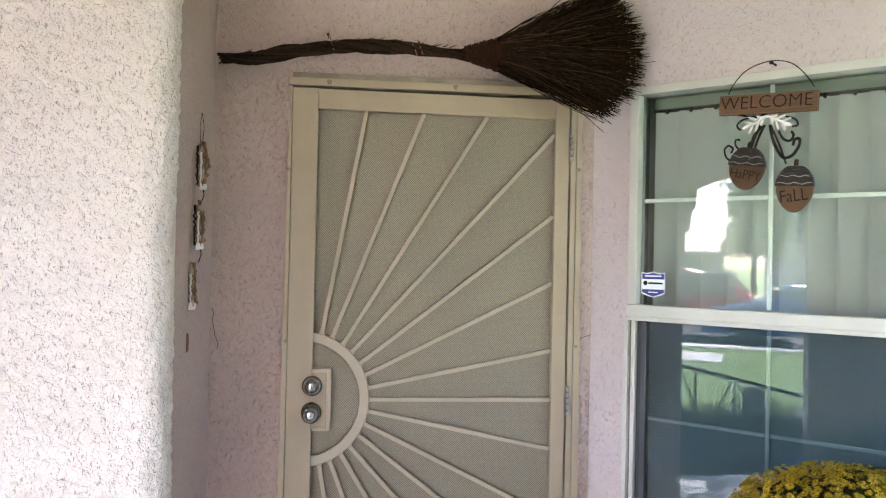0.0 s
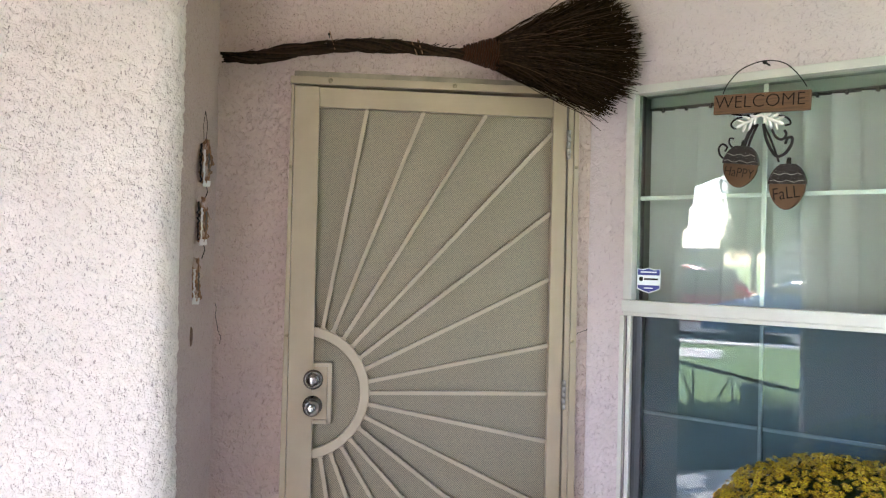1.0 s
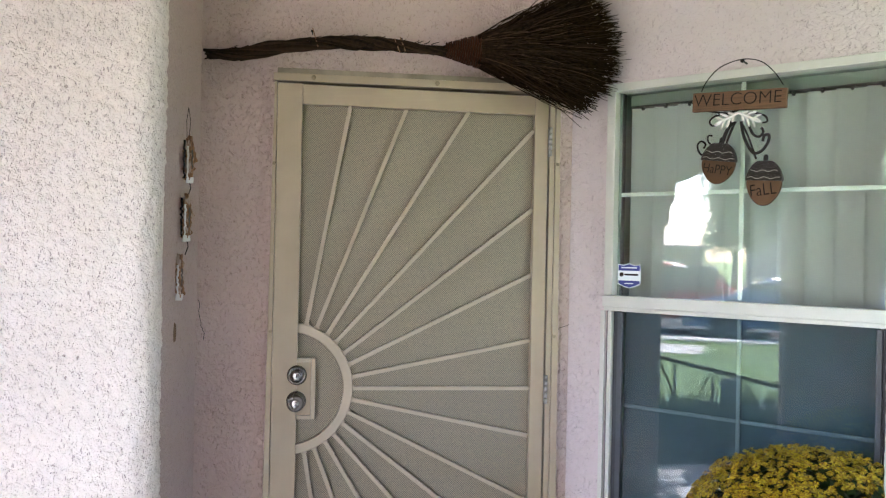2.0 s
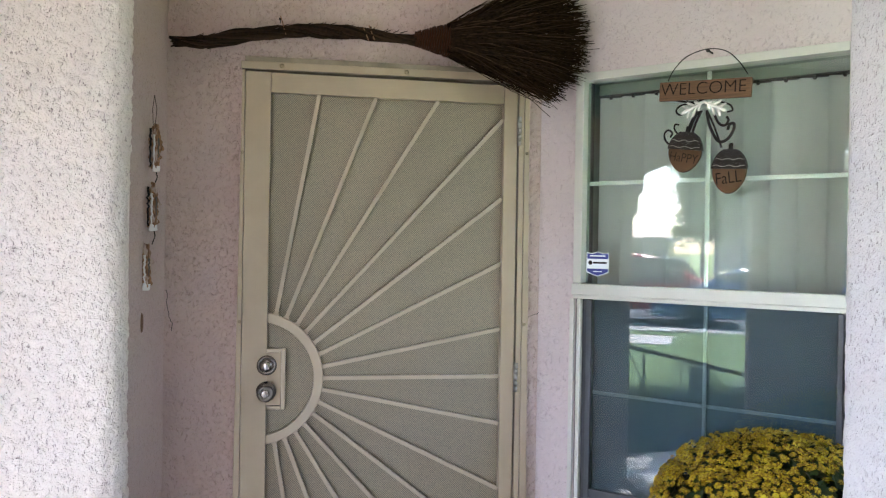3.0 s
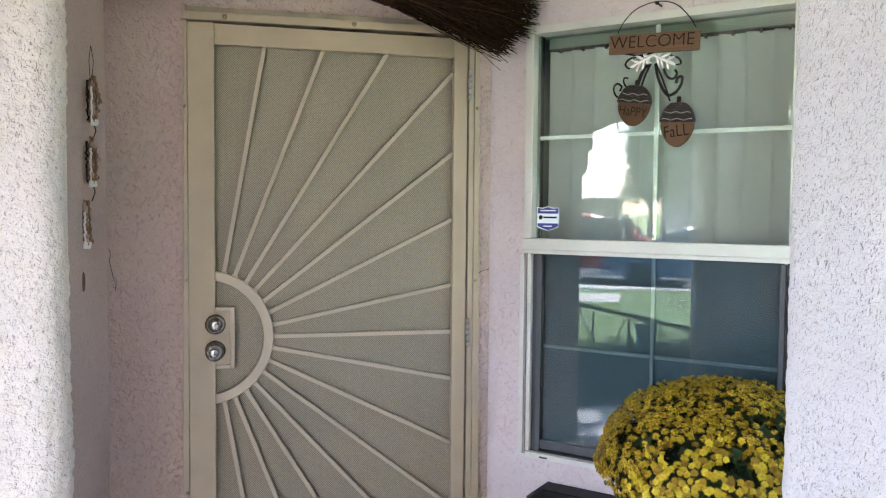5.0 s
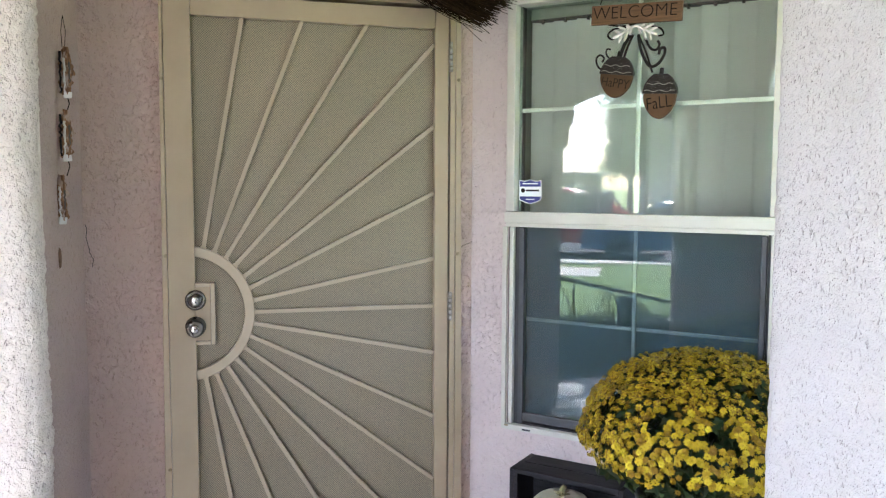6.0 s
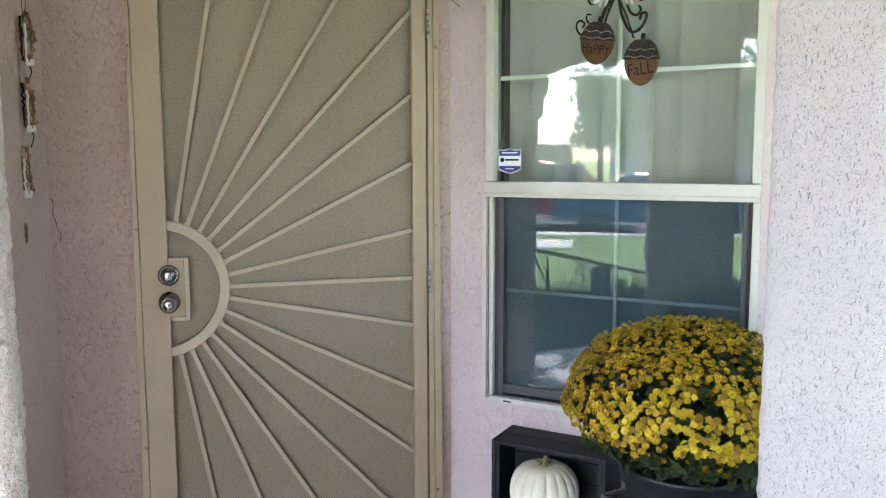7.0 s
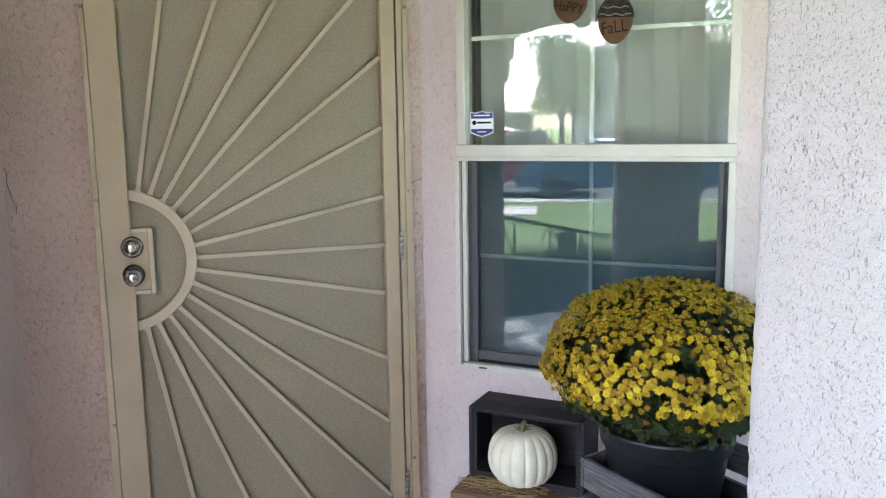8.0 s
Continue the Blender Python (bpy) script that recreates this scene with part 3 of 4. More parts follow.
part("print_bar", box(-0.016, 0.016, -0.0016, -0.0011, -0.027, -0.024), WHITE_PRINT, st)
part("emblem", lathe(((0.001, 0), (0.0075, 0), (0.0075, 0.0005), (0.001, 0.0005)), 18, None, pose(-0.026, -0.0017, 0.004, 90)), INK, st)


# ---- hanging sign ----
def lettering(name, text, size, m, mat, parent, thick=0.0006, bold=0.0):
    cu = bpy.data.curves.new(name, "FONT")
    cu.body, cu.size, cu.align_x, cu.align_y, cu.extrude, cu.offset = text, size, "CENTER", "CENTER", thick, bold
    tmp = new(name, cu)
    me = bpy.data.meshes.new_from_object(tmp.evaluated_get(bpy.context.evaluated_depsgraph_get()))
    bpy.data.objects.remove(tmp)
    me.materials.clear()
    me.materials.append(mat)
    ob = new(name, me)
    ob.parent, ob.matrix_basis = parent, m @ Matrix.Rotation(radians(90), 4, "X")
    return ob


def curl(points, radius, flat=1.0, sub=6):
    """A smooth strip through (s, z) points."""
    pts = [Vector((p[0], 0, p[1])) for p in points]
    out = []
    for i in range(len(pts) - 1):
        a, b, c, d = pts[max(i - 1, 0)], pts[i], pts[i + 1], pts[min(i + 2, len(pts) - 1)]
        for k in range(sub):
            t = k / sub
            out.append(0.5 * ((2 * b) + (c - a) * t + (2 * a - 5 * b + 4 * c - d) * t * t + (3 * b - a - 3 * c + d) * t ** 3))
    out.append(pts[-1])
    bm = tube(out, radius, 8)
    for v in bm.verts:
        v.co.y *= flat
    return bm


def oak_leaf(length, wide, turn, m):
    """A cut-out oak leaf: a slim blade, rounded lobes in pairs and one at the tip, with a raised midrib."""
    bm = bmesh.new()
    lobes = [(0.0, length * 0.5, 0.0, length * 0.52, wide * 0.17), (0.0, length * 0.90, 0.0, length * 0.16, wide * 0.22)]
    for k, (at, reach) in enumerate(((0.20, 0.62), (0.44, 0.95), (0.68, 0.80))):
        for side in (-1, 1):
            lobes.append((side * wide * reach * 0.5, length * (at + 0.10), side * 48, wide * reach * 0.72, wide * 0.165))
    for k, (x, z, a, half, fat) in enumerate(lobes):
        rot = Matrix.Translation((x, 0.0004 * k, z)) @ Matrix.Rotation(radians(a), 4, "Y")
        rim, back = [], []
        for j in range(18):
            q = j * math.tau / 18
            rim.append(bm.verts.new(rot @ Vector((fat * math.sin(q), -0.0006, half * math.cos(q)))))
            back.append(bm.verts.new(rot @ Vector((fat * math.sin(q), 0.0012, half * math.cos(q)))))
        top = bm.verts.new(rot @ Vector((0, -0.0026, 0)))
        for j in range(18):
            bm.faces.new((rim[j], rim[(j + 1) % 18], top))
            bm.faces.new((rim[j], back[j], back[(j + 1) % 18], rim[(j + 1) % 18]))
        bm.faces.new(back)
    bm.transform(m @ Matrix.Rotation(radians(turn), 4, "Y"))
    return bm


sign = thing("welcome_sign", WIN @ pose(0.418, -0.043, 1.982), "brown wooden welcome sign with hanging painted acorns and white oak leaves", "sign")
SA = lambda u, v: (0.0032 + u * 0.00158, -0.0384 - v * 0.0017 - u * 0.00012)  # pixel steps from the strips' knot, scaled and skewed to fit the camera's view
tilt = Matrix.Rotation(radians(2.4), 4, "Y")
bm = box(-0.139, 0.139, -0.007, 0.006, -0.029, 0.029, 0.002)
for v in bm.verts:
    v.co.z += 0.0012 * noise.noise(v.co * 30)
bm.transform(tilt)
part("board", bm, BOARD, sign)
lettering("word", "WELCOME", 0.054, tilt @ pose(-0.004, -0.0082, 0.003), INK, sign, 0.0006, -0.0009)
part("wire", curl([SA(-74, -40), SA(-63, -60), SA(-38, -83), SA(2, -95), SA(37, -90), SA(62, -70), SA(78, -48)], 0.0016), IRON, sign, "thin dark hanger wire")
part("nail", lathe(((0.001, 0), (0.003, 0.001), (0.003, 0.045), (0.006, 0.046), (0.006, 0.049), (0.001, 0.050)), 12, None, pose(SA(4, -92)[0], 0.043, SA(4, -92)[1]) @ Matrix.Rotation(radians(90), 4, "X")), IRON, sign, "rusty nail")
cx, cz = SA(0, 0)
part("leaf", oak_leaf(0.076, 0.0255, -114, pose(cx + 0.004, -0.016, cz)), WHITE_PAINT, sign, "white painted oak leaf")
part("leaf", oak_leaf(0.074, 0.0255, 116, pose(cx - 0.002, -0.018, cz)), WHITE_PAINT, sign, "white painted oak leaf")
for pts, rad in (
    ([(-13, 14), (-25, 34), (-33, 58)], 0.0045),
    ([(-7, 14), (-18, 37), (-26, 60)], 0.003),
    ([(3, 14), (17, 42), (32, 80)], 0.0022),
    ([(3, 14), (9, 42), (25, 68), (41, 66), (53, 50), (54, 38), (46, 39), (43, 49)], 0.0034),
    ([(15, 16), (25, 36), (37, 41), (44, 32), (40, 25)], 0.0028),
    ([(-21, 2), (-45, 4), (-57, 14), (-51, 22), (-41, 20)], 0.0022),
    ([(22, -2), (45, 4), (51, 14), (41, 17)], 0.0022),
    ([(-57, -4), (-33, -1), (-8, -4), (22, -18), (49, -30), (39, -12), (55, -16)], 0.0022),
    ([(-55, 82), (-75, 72), (-80, 58), (-73, 50), (-64, 55), (-68, 63)], 0.0022),
    ([(-47, 62), (-59, 50), (-59, 40), (-51, 40)], 0.0020),
):
    part("scroll", curl([SA(u, v) for u, v in pts], rad * 1.35, 0.5), IRON, sign, "curled dark iron strip")


def make_glitter():
    n = Nodes("glittered_black_paint")
    p = n.coords()
    a = n.noise(p, 420.0, 2.0)
    col = n.mix(n.grey(a, 0.66, 0.72), (0.018, 0.013, 0.011), (0.45, 0.42, 0.38))
    return n.done(col, 0.42, n.bump(n.noise(p, 160.0, 2.0), 0.9, 0.006), Specular_IOR_Level=0.25)


GLITTER = make_glitter()


def acorn(parent, s, z, w, h, turn, word, size, slope):
    m = pose(s, -0.006, z) @ Matrix.Rotation(radians(turn), 4, "Y")
    def disc(z0, z1, grow, y0, y1):
        bm = bmesh.new()
        pts = []
        for k in range(48):
            a = k * math.tau / 48
            x, zz = math.cos(a), math.sin(a)
            narrow = 1 - 0.16 * max(0, -zz) ** 1.5
            pts.append((x * w * narrow * grow, zz * h * grow))
        ring = [(x, min(max(zz, z0), z1)) for x, zz in pts]
        keep = []
        for q in ring:
            if not keep or (abs(q[0] - keep[-1][0]) + abs(q[1] - keep[-1][1])) > 1e-4:
                keep.append(q)
        front = [bm.verts.new((x * 0.96, y0, zz * 0.98)) for x, zz in keep]
        mid = [bm.verts.new((x, y0 + 0.003, zz)) for x, zz in keep]
        back = [bm.verts.new((x, y1, zz)) for x, zz in keep]
        bm.faces.new(front[::-1])
        bm.faces.new(back)
        for a, b in ((front, mid), (mid, back)):
            for i in range(len(keep)):
                bm.faces.new((a[i], b[i], b[(i + 1) % len(keep)], a[(i + 1) % len(keep)]))
        bm.transform(m)
        return bm
    nut = part("acorn", disc(-h, h, 1.0, -0.006, 0.006), ACORN, parent, "brown tin acorn")
    part("cap", disc(h * 0.12, h, 1.07, -0.010, 0.007), GLITTER, nut, "glossy dark cap")
    for k, zz in enumerate((0.24, 0.55)):
        half = w * math.sqrt(max(0.05, 1 - zz * zz)) * 0.95
        pts = [(-half + 2 * half * i / 8, h * zz + 0.003 * math.sin(i * 1.9 + k)) for i in range(9)]
        b2 = curl(pts, 0.0009, 1.0, 3)
        b2.transform(m @ pose(0, -0.0105, 0))
        part("wave", b2, STEEL_DULL, nut, "pale wavy line")
    b2 = bar((0, -0.002, h * 0.95), (0.001, -0.002, h * 1.28), 0.012, 0.008, (0, 1, 0), 0.002)
    b2.transform(m)
    part("stalk", b2, IRON, nut)
    lettering("word", word, size, m @ pose(0, -0.0072, -h * 0.30) @ Matrix.Rotation(radians(slope), 4, "Y") @ Matrix.Diagonal((0.90, 1, 1.12, 1)), INK, nut, 0.0006, -0.0004)


s, z = SA(-37, 90)
acorn(sign, s, z, 0.051, 0.062, 7, "HaPPY", 0.036, 4)
s, z = SA(48, 122)
acorn(sign, s, z, 0.050, 0.066, 3, "FaLL", 0.046, -9)

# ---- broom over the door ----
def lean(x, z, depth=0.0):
    """A point of the broom, leaning off the wall and shrunk to fit the camera's view."""
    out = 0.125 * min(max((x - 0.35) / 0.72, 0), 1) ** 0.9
    # scaled about the camera's first x and z, so the outline holds in view
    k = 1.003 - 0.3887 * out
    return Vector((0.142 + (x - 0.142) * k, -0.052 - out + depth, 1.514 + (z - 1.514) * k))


rng = random.Random(7)
broom = thing("twig_broom", pose(0, 0, 0), "dark rustic twig broom hung flat above the door", "broom")
axis = [(-0.305, 2.128), (-0.21, 2.131), (-0.108, 2.152), (0.0, 2.173), (0.09, 2.186), (0.176, 2.190), (0.25, 2.188), (0.321, 2.183), (0.40, 2.179), (0.47, 2.178), (0.53, 2.180)]
for k in range(32):
    ph, rr = rng.uniform(0, math.tau), 0.0195 * math.sqrt(rng.uniform(0.05, 1))
    pts = []
    start = rng.choice((0, 0, 0, 0, 1))
    for i, (x, z) in enumerate(axis[start:]):
        thin = 1.0 - 0.25 * math.exp(-((x - 0.40) / 0.12) ** 2)
        a = ph + 1.15 * i
        jig = 0.0062
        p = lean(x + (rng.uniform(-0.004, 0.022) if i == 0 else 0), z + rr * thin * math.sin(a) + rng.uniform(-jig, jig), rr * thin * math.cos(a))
        pts.append(p)
    fine = []
    for i in range(len(pts) - 1):
        a, b, c, d = pts[max(i - 1, 0)], pts[i], pts[i + 1], pts[min(i + 2, len(pts) - 1)]
        for j in range(3):
            t = j / 3
            fine.append(0.5 * ((2 * b) + (c - a) * t + (2 * a - 5 * b + 4 * c - d) * t * t + (3 * b - a - 3 * c + d) * t ** 3))
    fine.append(pts[-1])
    part("stick", tube(fine, rng.uniform(0.0024, 0.0046), 7), STICK, broom, smooth=True)
for k in range(26):
    i = rng.randrange(0, 9)
    (xa, za), (xb, zb) = axis[i], axis[i + 1]
    t, side = rng.random(), rng.choice((-1, 1))
    x, z = xa + (xb - xa) * t, za + (zb - za) * t + side * 0.015
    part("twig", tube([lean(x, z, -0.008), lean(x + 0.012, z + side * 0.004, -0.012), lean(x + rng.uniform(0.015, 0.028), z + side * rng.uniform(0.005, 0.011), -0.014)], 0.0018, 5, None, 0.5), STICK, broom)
# binding: wound turns of cord
bm = bmesh.new()
turns, seg = 15, 22
pts = []
for i in range(turns * seg + 1):
    t = i / (turns * seg)
    x = 0.470 + 0.118 * t
    r = 0.021 + 0.034 * t
    a = math.tau * i / seg
    zc = 2.180 + 0.003 * t
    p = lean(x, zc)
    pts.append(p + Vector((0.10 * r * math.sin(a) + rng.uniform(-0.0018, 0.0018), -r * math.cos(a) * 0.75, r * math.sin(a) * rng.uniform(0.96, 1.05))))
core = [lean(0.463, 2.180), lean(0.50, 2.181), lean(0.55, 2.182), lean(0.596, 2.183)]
bm = bmesh.new()
rings = []
for p, rr in zip(core, (0.014, 0.026, 0.040, 0.052)):
    rings.append([bm.verts.new(p + Vector((0, -0.72 * rr * math.cos(k * math.tau / 20), rr * math.sin(k * math.tau / 20)))) for k in range(20)])
for a, b in zip(rings, rings[1:]):
    for k in range(20):
        bm.faces.new((a[k], a[(k + 1) % 20], b[(k + 1) % 20], b[k]))
bm.faces.new(rings[0])
bm.faces.new(rings[-1][::-1])
part("core", bm, TWIG, broom)
part("binding", tube(pts, 0.0034, 5), BIND, broom, "rusty brown wound cord", True)
# brush: many fine twigs, fanning out
bm = bmesh.new()
for k in range(1700):
    u = rng.uniform(-1, 1)
    edge = abs(u)
    ang = radians(3.5 + 26.0 * u + rng.gauss(0, 1.6))
    r0 = 0.046 * u
    reach = (0.508 - 0.085 * edge ** 2) * rng.uniform(0.86, 1.0) + rng.gauss(0, 0.010)
    if u < -0.6:
        reach *= 0.97
    n = 9
    d0 = rng.uniform(-0.032, 0.032)
    x, z = 0.575, 2.182 + r0
    pts = []
    wander = rng.gauss(0, 0.13)
    droop = rng.uniform(-0.09, 0.07)
    for i in range(n):
        t = i / (n - 1)
        a = ang * (0.55 + 0.5 * min(1, t * 1.6)) + wander * math.sin(t * 6 + k) + rng.gauss(0, 0.065) + droop * t * t * 0.6
        if i:
            x += reach / (n - 1) * math.cos(a)
            z += reach / (n - 1) * math.sin(a)
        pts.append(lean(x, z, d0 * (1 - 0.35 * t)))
    tube(pts, rng.uniform(0.0011, 0.0021), 3, bm, 0.5)
brush = part("brush", bm, BRUSH_TWIG, broom, "dense dark fanned twigs")
bm = bmesh.new()
for k in range(110):
    u = rng.uniform(-0.95, 0.95)
    x, z, a = 0.585, 2.182 + 0.045 * u, radians(26 * u) * 0.6
    pts, reach = [], rng.uniform(0.28, 0.49) * (1 - 0.15 * u * u)
    for i in range(13):
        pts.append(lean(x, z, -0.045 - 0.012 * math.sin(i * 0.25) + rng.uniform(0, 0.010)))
        a += (radians(30 * u) - a) * 0.18 + rng.gauss(0, 0.095)
        x, z = x + reach / 12 * math.cos(a), z + reach / 12 * math.sin(a)
    tube(pts, rng.uniform(0.0011, 0.0020), 4, bm, 0.6)
part("brush_surface", bm, STRAND, broom, "paler wavy loose twigs")["kind"] = "stuff"
brush["kind"] = "stuff"
for x, z0, z1 in ((0.035, 2.225, 2.165), (0.300, 2.205, 2.160), (0.318, 2.212, 2.165)):
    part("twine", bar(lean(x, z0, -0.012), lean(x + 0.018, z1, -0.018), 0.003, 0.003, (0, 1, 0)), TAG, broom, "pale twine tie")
for x, z in ((0.032, 2.226), (0.325, 2.215)):
    part("nail", lathe(((0.0015, 0), (0.002, 0.05), (0.0045, 0.051), (0.0045, 0.054), (0.001, 0.055)), 10, None, pose(x, DOOR_Y + 0.005, z) @ Matrix.Rotation(radians(90), 4, "X")), IRON, broom, "dark nail")

# ---- hanging husk ornament on the return wall ----
orn = thing("husk_ornament", pose(LEFT_X + 0.018, -0.300, 1.912, 0, 0, -58), "string of three faded corn-husk tags hanging on stucco", "ornament")
part("string", tube([(0.006, 0, 0), (0.008, -0.006, -0.04), (0.006, -0.003, -0.085)], 0.0009, 6), IRON, orn)
part("string", tube([(0.006, 0, 0), (0.008, 0.006, -0.04), (0.006, 0.003, -0.085)], 0.0009, 6), IRON, orn)
for k, (z1, z0) in enumerate(((-0.083, -0.213), (-0.250, -0.381), (-0.425, -0.550))):
    off = (0.004, 0.0, -0.018)[k]
    bm = bmesh.new()
    n, cols = 26, 8
    grid = []
    for i in range(n + 1):
        t = i / n
        w = 0.0175 * (0.22 + 0.78 * math.sin(math.pi * min(1, 0.10 + 0.68 * t)) ** 1.3)
        row = []
        for j in range(cols + 1):
            u = j / cols * 2 - 1
            ragged = 1 + 0.75 * noise.noise((t * 11, u * 1.5, k * 3 + 4)) * abs(u)
            row.append(bm.verts.new((0.008 + 0.009 * (1 - u * u) + 0.006 * noise.noise((t * 9, u * 4, k)), off + w * u * ragged, z1 + (z0 - z1) * t + 0.004 * u * u)))
        grid.append(row)
    for a, b in zip(grid, grid[1:]):
        for j in range(cols):
            bm.faces.new((a[j], b[j], b[j + 1], a[j + 1]))
    bmesh.ops.solidify(bm, geom=bm.faces[:], thickness=0.003)
    tag = part("husk", bm, HUSK, orn, "brown and white faded husk", True)
    bm = box(0.010, 0.018, off - 0.012, off + 0.010, z0 - 0.006, z0 + 0.013, 0.004)
    for v in bm.verts:
        v.co += Vector((0.5, 1, 1)) * 0.005 * noise.noise(v.co * 70 + Vector((k, 0, 0)))
    part("tip", bm, WHITE_PAINT, tag, "chipped white tip")
    # dark ragged edge along one side, pale flake along the other
    rag = [(0.012, off - 0.0165 + 0.006 * noise.noise((i * 0.9, k, 2)), z1 - 0.012 + (z0 - z1 + 0.02) * i / 14) for i in range(15)]
    part("edge_strip", tube(rag, 0.0034, 5, None, 0.7), IRON, tag, "dark curled edge")
    rag = [(0.0185, off - 0.0085 + 0.005 * noise.noise((i * 0.7, k, 7)), z1 - 0.030 + (z0 - z1 + 0.040) * i / 12) for i in range(13)]
    part("flake", tube(rag, 0.0036, 5, None, 0.6), WHITE_PAINT, tag, "flaking white strip")
    rag = [(0.0200, off + 0.004 + 0.004 * noise.noise((i * 0.8, k, 11)), z1 - 0.040 + (z0 - z1 + 0.075) * i / 8) for i in range(9)]
    part("seam", tube(rag, 0.0026, 5, None, 0.5), BROWN_DOOR, tag, "dark seam")
    if k < 2:
        part("string", tube([(0.012, off, z0), (0.014, off + 0.004, z0 - 0.02), (0.012, off - 0.004, z0 - 0.045)], 0.0016, 6), IRON, orn)
bm = lathe(((0.026, 0.0), (0.022, 0.004), (0.012, 0.002), (0.001, 0.001)), 24)
bm.transform(pose(LEFT_X + 0.002, -0.345, 1.266) @ Matrix.Rotation(radians(90), 4, "Y") @ Matrix.Diagonal((1.1, 0.42, 1, 1)))
tagged(link("wall_chip", bm, BROWN_WOOD), "small brown chipped spot in the stucco wall", "wall damage")

# fine cracks in the stucco
def crack(points, label):
    rc = random.Random(len(label))
    out = []
    for a, b in zip(points, points[1:]):
        a, b = Vector(a), Vector(b)
        for k in range(4):
            out.append(a.lerp(b, k / 4) + Vector((rc.uniform(-1, 1), 0, rc.uniform(-1, 1))) * 0.0022)
    out.append(Vector(points[-1]))
    tagged(link("wall_crack", tube(out, 0.0011, 5), DARK_PLAIN), label, "wall damage")


crack([(0.872, 0.0145, 1.226), (0.895, 0.0145, 1.252), (0.915, 0.0145, 1.262), (0.935, 0.0145, 1.270)], "thin dark crack in stucco beside the door frame")
crack([(-0.318, 0.0145, 1.335), (-0.315, 0.0145, 1.290), (-0.309, 0.0145, 1.250), (-0.297, 0.0145, 1.226), (-0.301, 0.0145, 1.205)], "thin dark crack in the stucco corner")


# ---- crates, pumpkin and flowers below the window ----
def frame_crate(name, m, w, h, d, mat, label, t=0.014):
    """An open wooden crate lying on its side, its opening towards the porch."""
    th = thing(name, m, label, "crate")
    part("side", box(0, t, 0, d, 0, h, 0.002), mat, th)
    part("side", box(w - t, w, 0, d, 0, h, 0.002), mat, th)
    part("bottom", box(t + 0.0005, w - t - 0.0005, 0, d, 0, t + 0.015, 0.002), mat, th)
    part("top", box(t + 0.0005, w - t - 0.0005, 0, d * 0.46, h - t, h, 0.002), mat, th)
    part("top", box(t + 0.0005, w - t - 0.0005, d * 0.52, d, h - t - 0.002, h - 0.001, 0.002), mat, th)
    for k in range(3):
        z0 = t + 0.001 + (h - 2 * t) * k / 3
        part("slat", box(t + 0.0005, w - t - 0.0005, d - 0.010, d - 0.001, z0, z0 + (h - 2 * t) / 3 - 0.0015, 0.001), mat, th)
    part("strip", box(t + 0.001, t + 0.012, 0.004, 0.016, t, h - t, 0.001), mat, th)
    part("strip", box(w - t - 0.012, w - t - 0.001, 0.004, 0.016, t, h - t, 0.001), mat, th)
    return th


# brown box under the black crate
bx = thing("wooden_box", WIN @ pose(0.06, -0.285, 0), "brown plank box with straw on top", "box")
for k in range(3):
    part("plank", box(0, 0.40, 0.0, 0.014, 0.105 * k + 0.002, 0.105 * k + 0.103, 0.003), BROWN_WOOD, bx)
    part("plank", box(0, 0.012, 0.0145, 0.26, 0.105 * k + 0.002, 0.105 * k + 0.103, 0.003), BROWN_WOOD, bx)
    part("plank", box(0.388, 0.40, 0.0145, 0.26, 0.105 * k + 0.002, 0.105 * k + 0.103, 0.003), BROWN_WOOD, bx)
part("lid", box(0.0125, 0.3875, 0.0145, 0.26, 0.300, 0.315, 0.002), BROWN_WOOD, bx)
frame_crate("black_crate", WIN @ pose(0.075, -0.172, 0.3165), 0.378, 0.239, 0.166, DARK_WOOD, "weathered black wooden crate on its side holding a pumpkin")

pk = thing("pumpkin", WIN @ pose(0.262, -0.185, 0.3465), "white ribbed pumpkin with a short dry stem in a crate", "pumpkin")
bm = bmesh.new()
nu, nv = 176, 30
grid = []
for j in range(nv + 1):
    t = math.pi * j / nv
    row = []
    for i in range(nu):
        a = math.tau * i / nu
        rib = abs(math.sin(a * 8 + 0.6 * math.sin(a * 2 + 0.6))) ** 0.5
        r = 0.113 * (math.sin(t) ** 0.92) * (0.935 + 0.065 * rib)
        z = 0.098 - 0.102 * math.cos(t) * (1 - 0.22 * abs(math.cos(t)) ** 6)
        row.append(bm.verts.new((r * math.cos(a) * (1 + 0.03 * math.sin(a)), r * math.sin(a), z)))
    grid.append(row)
for a, b in zip(grid, grid[1:]):
    for i in range(nu):
        bm.faces.new((a[i], a[(i + 1) % nu], b[(i + 1) % nu], b[i]))
bmesh.ops.remove_doubles(bm, verts=bm.verts[:], dist=0.0003)
body = part("body", bm, PUMPKIN, pk, smooth=True)
zmin = min(v.co.z for v in body.data.vertices)
body.scale = (0.96, 0.96, 1.0)
body.location.z = -zmin
bm = tube([(0, 0, 0.150), (0.001, -0.001, 0.170), (0.003, 0.0, 0.183), (0.009, 0.002, 0.192)], 0.012, 9, None, 0.6)
for k in range(6):
    a = k * math.tau / 6
    tube([(0.006 * math.cos(a), 0.006 * math.sin(a), 0.172), (0.016 * math.cos(a), 0.016 * math.sin(a), 0.168), (0.028 * math.cos(a), 0.028 * math.sin(a), 0.170)], 0.0045, 5, bm, 0.3)
part("stem", bm, STEM, pk, "dry greenish brown stem", True)

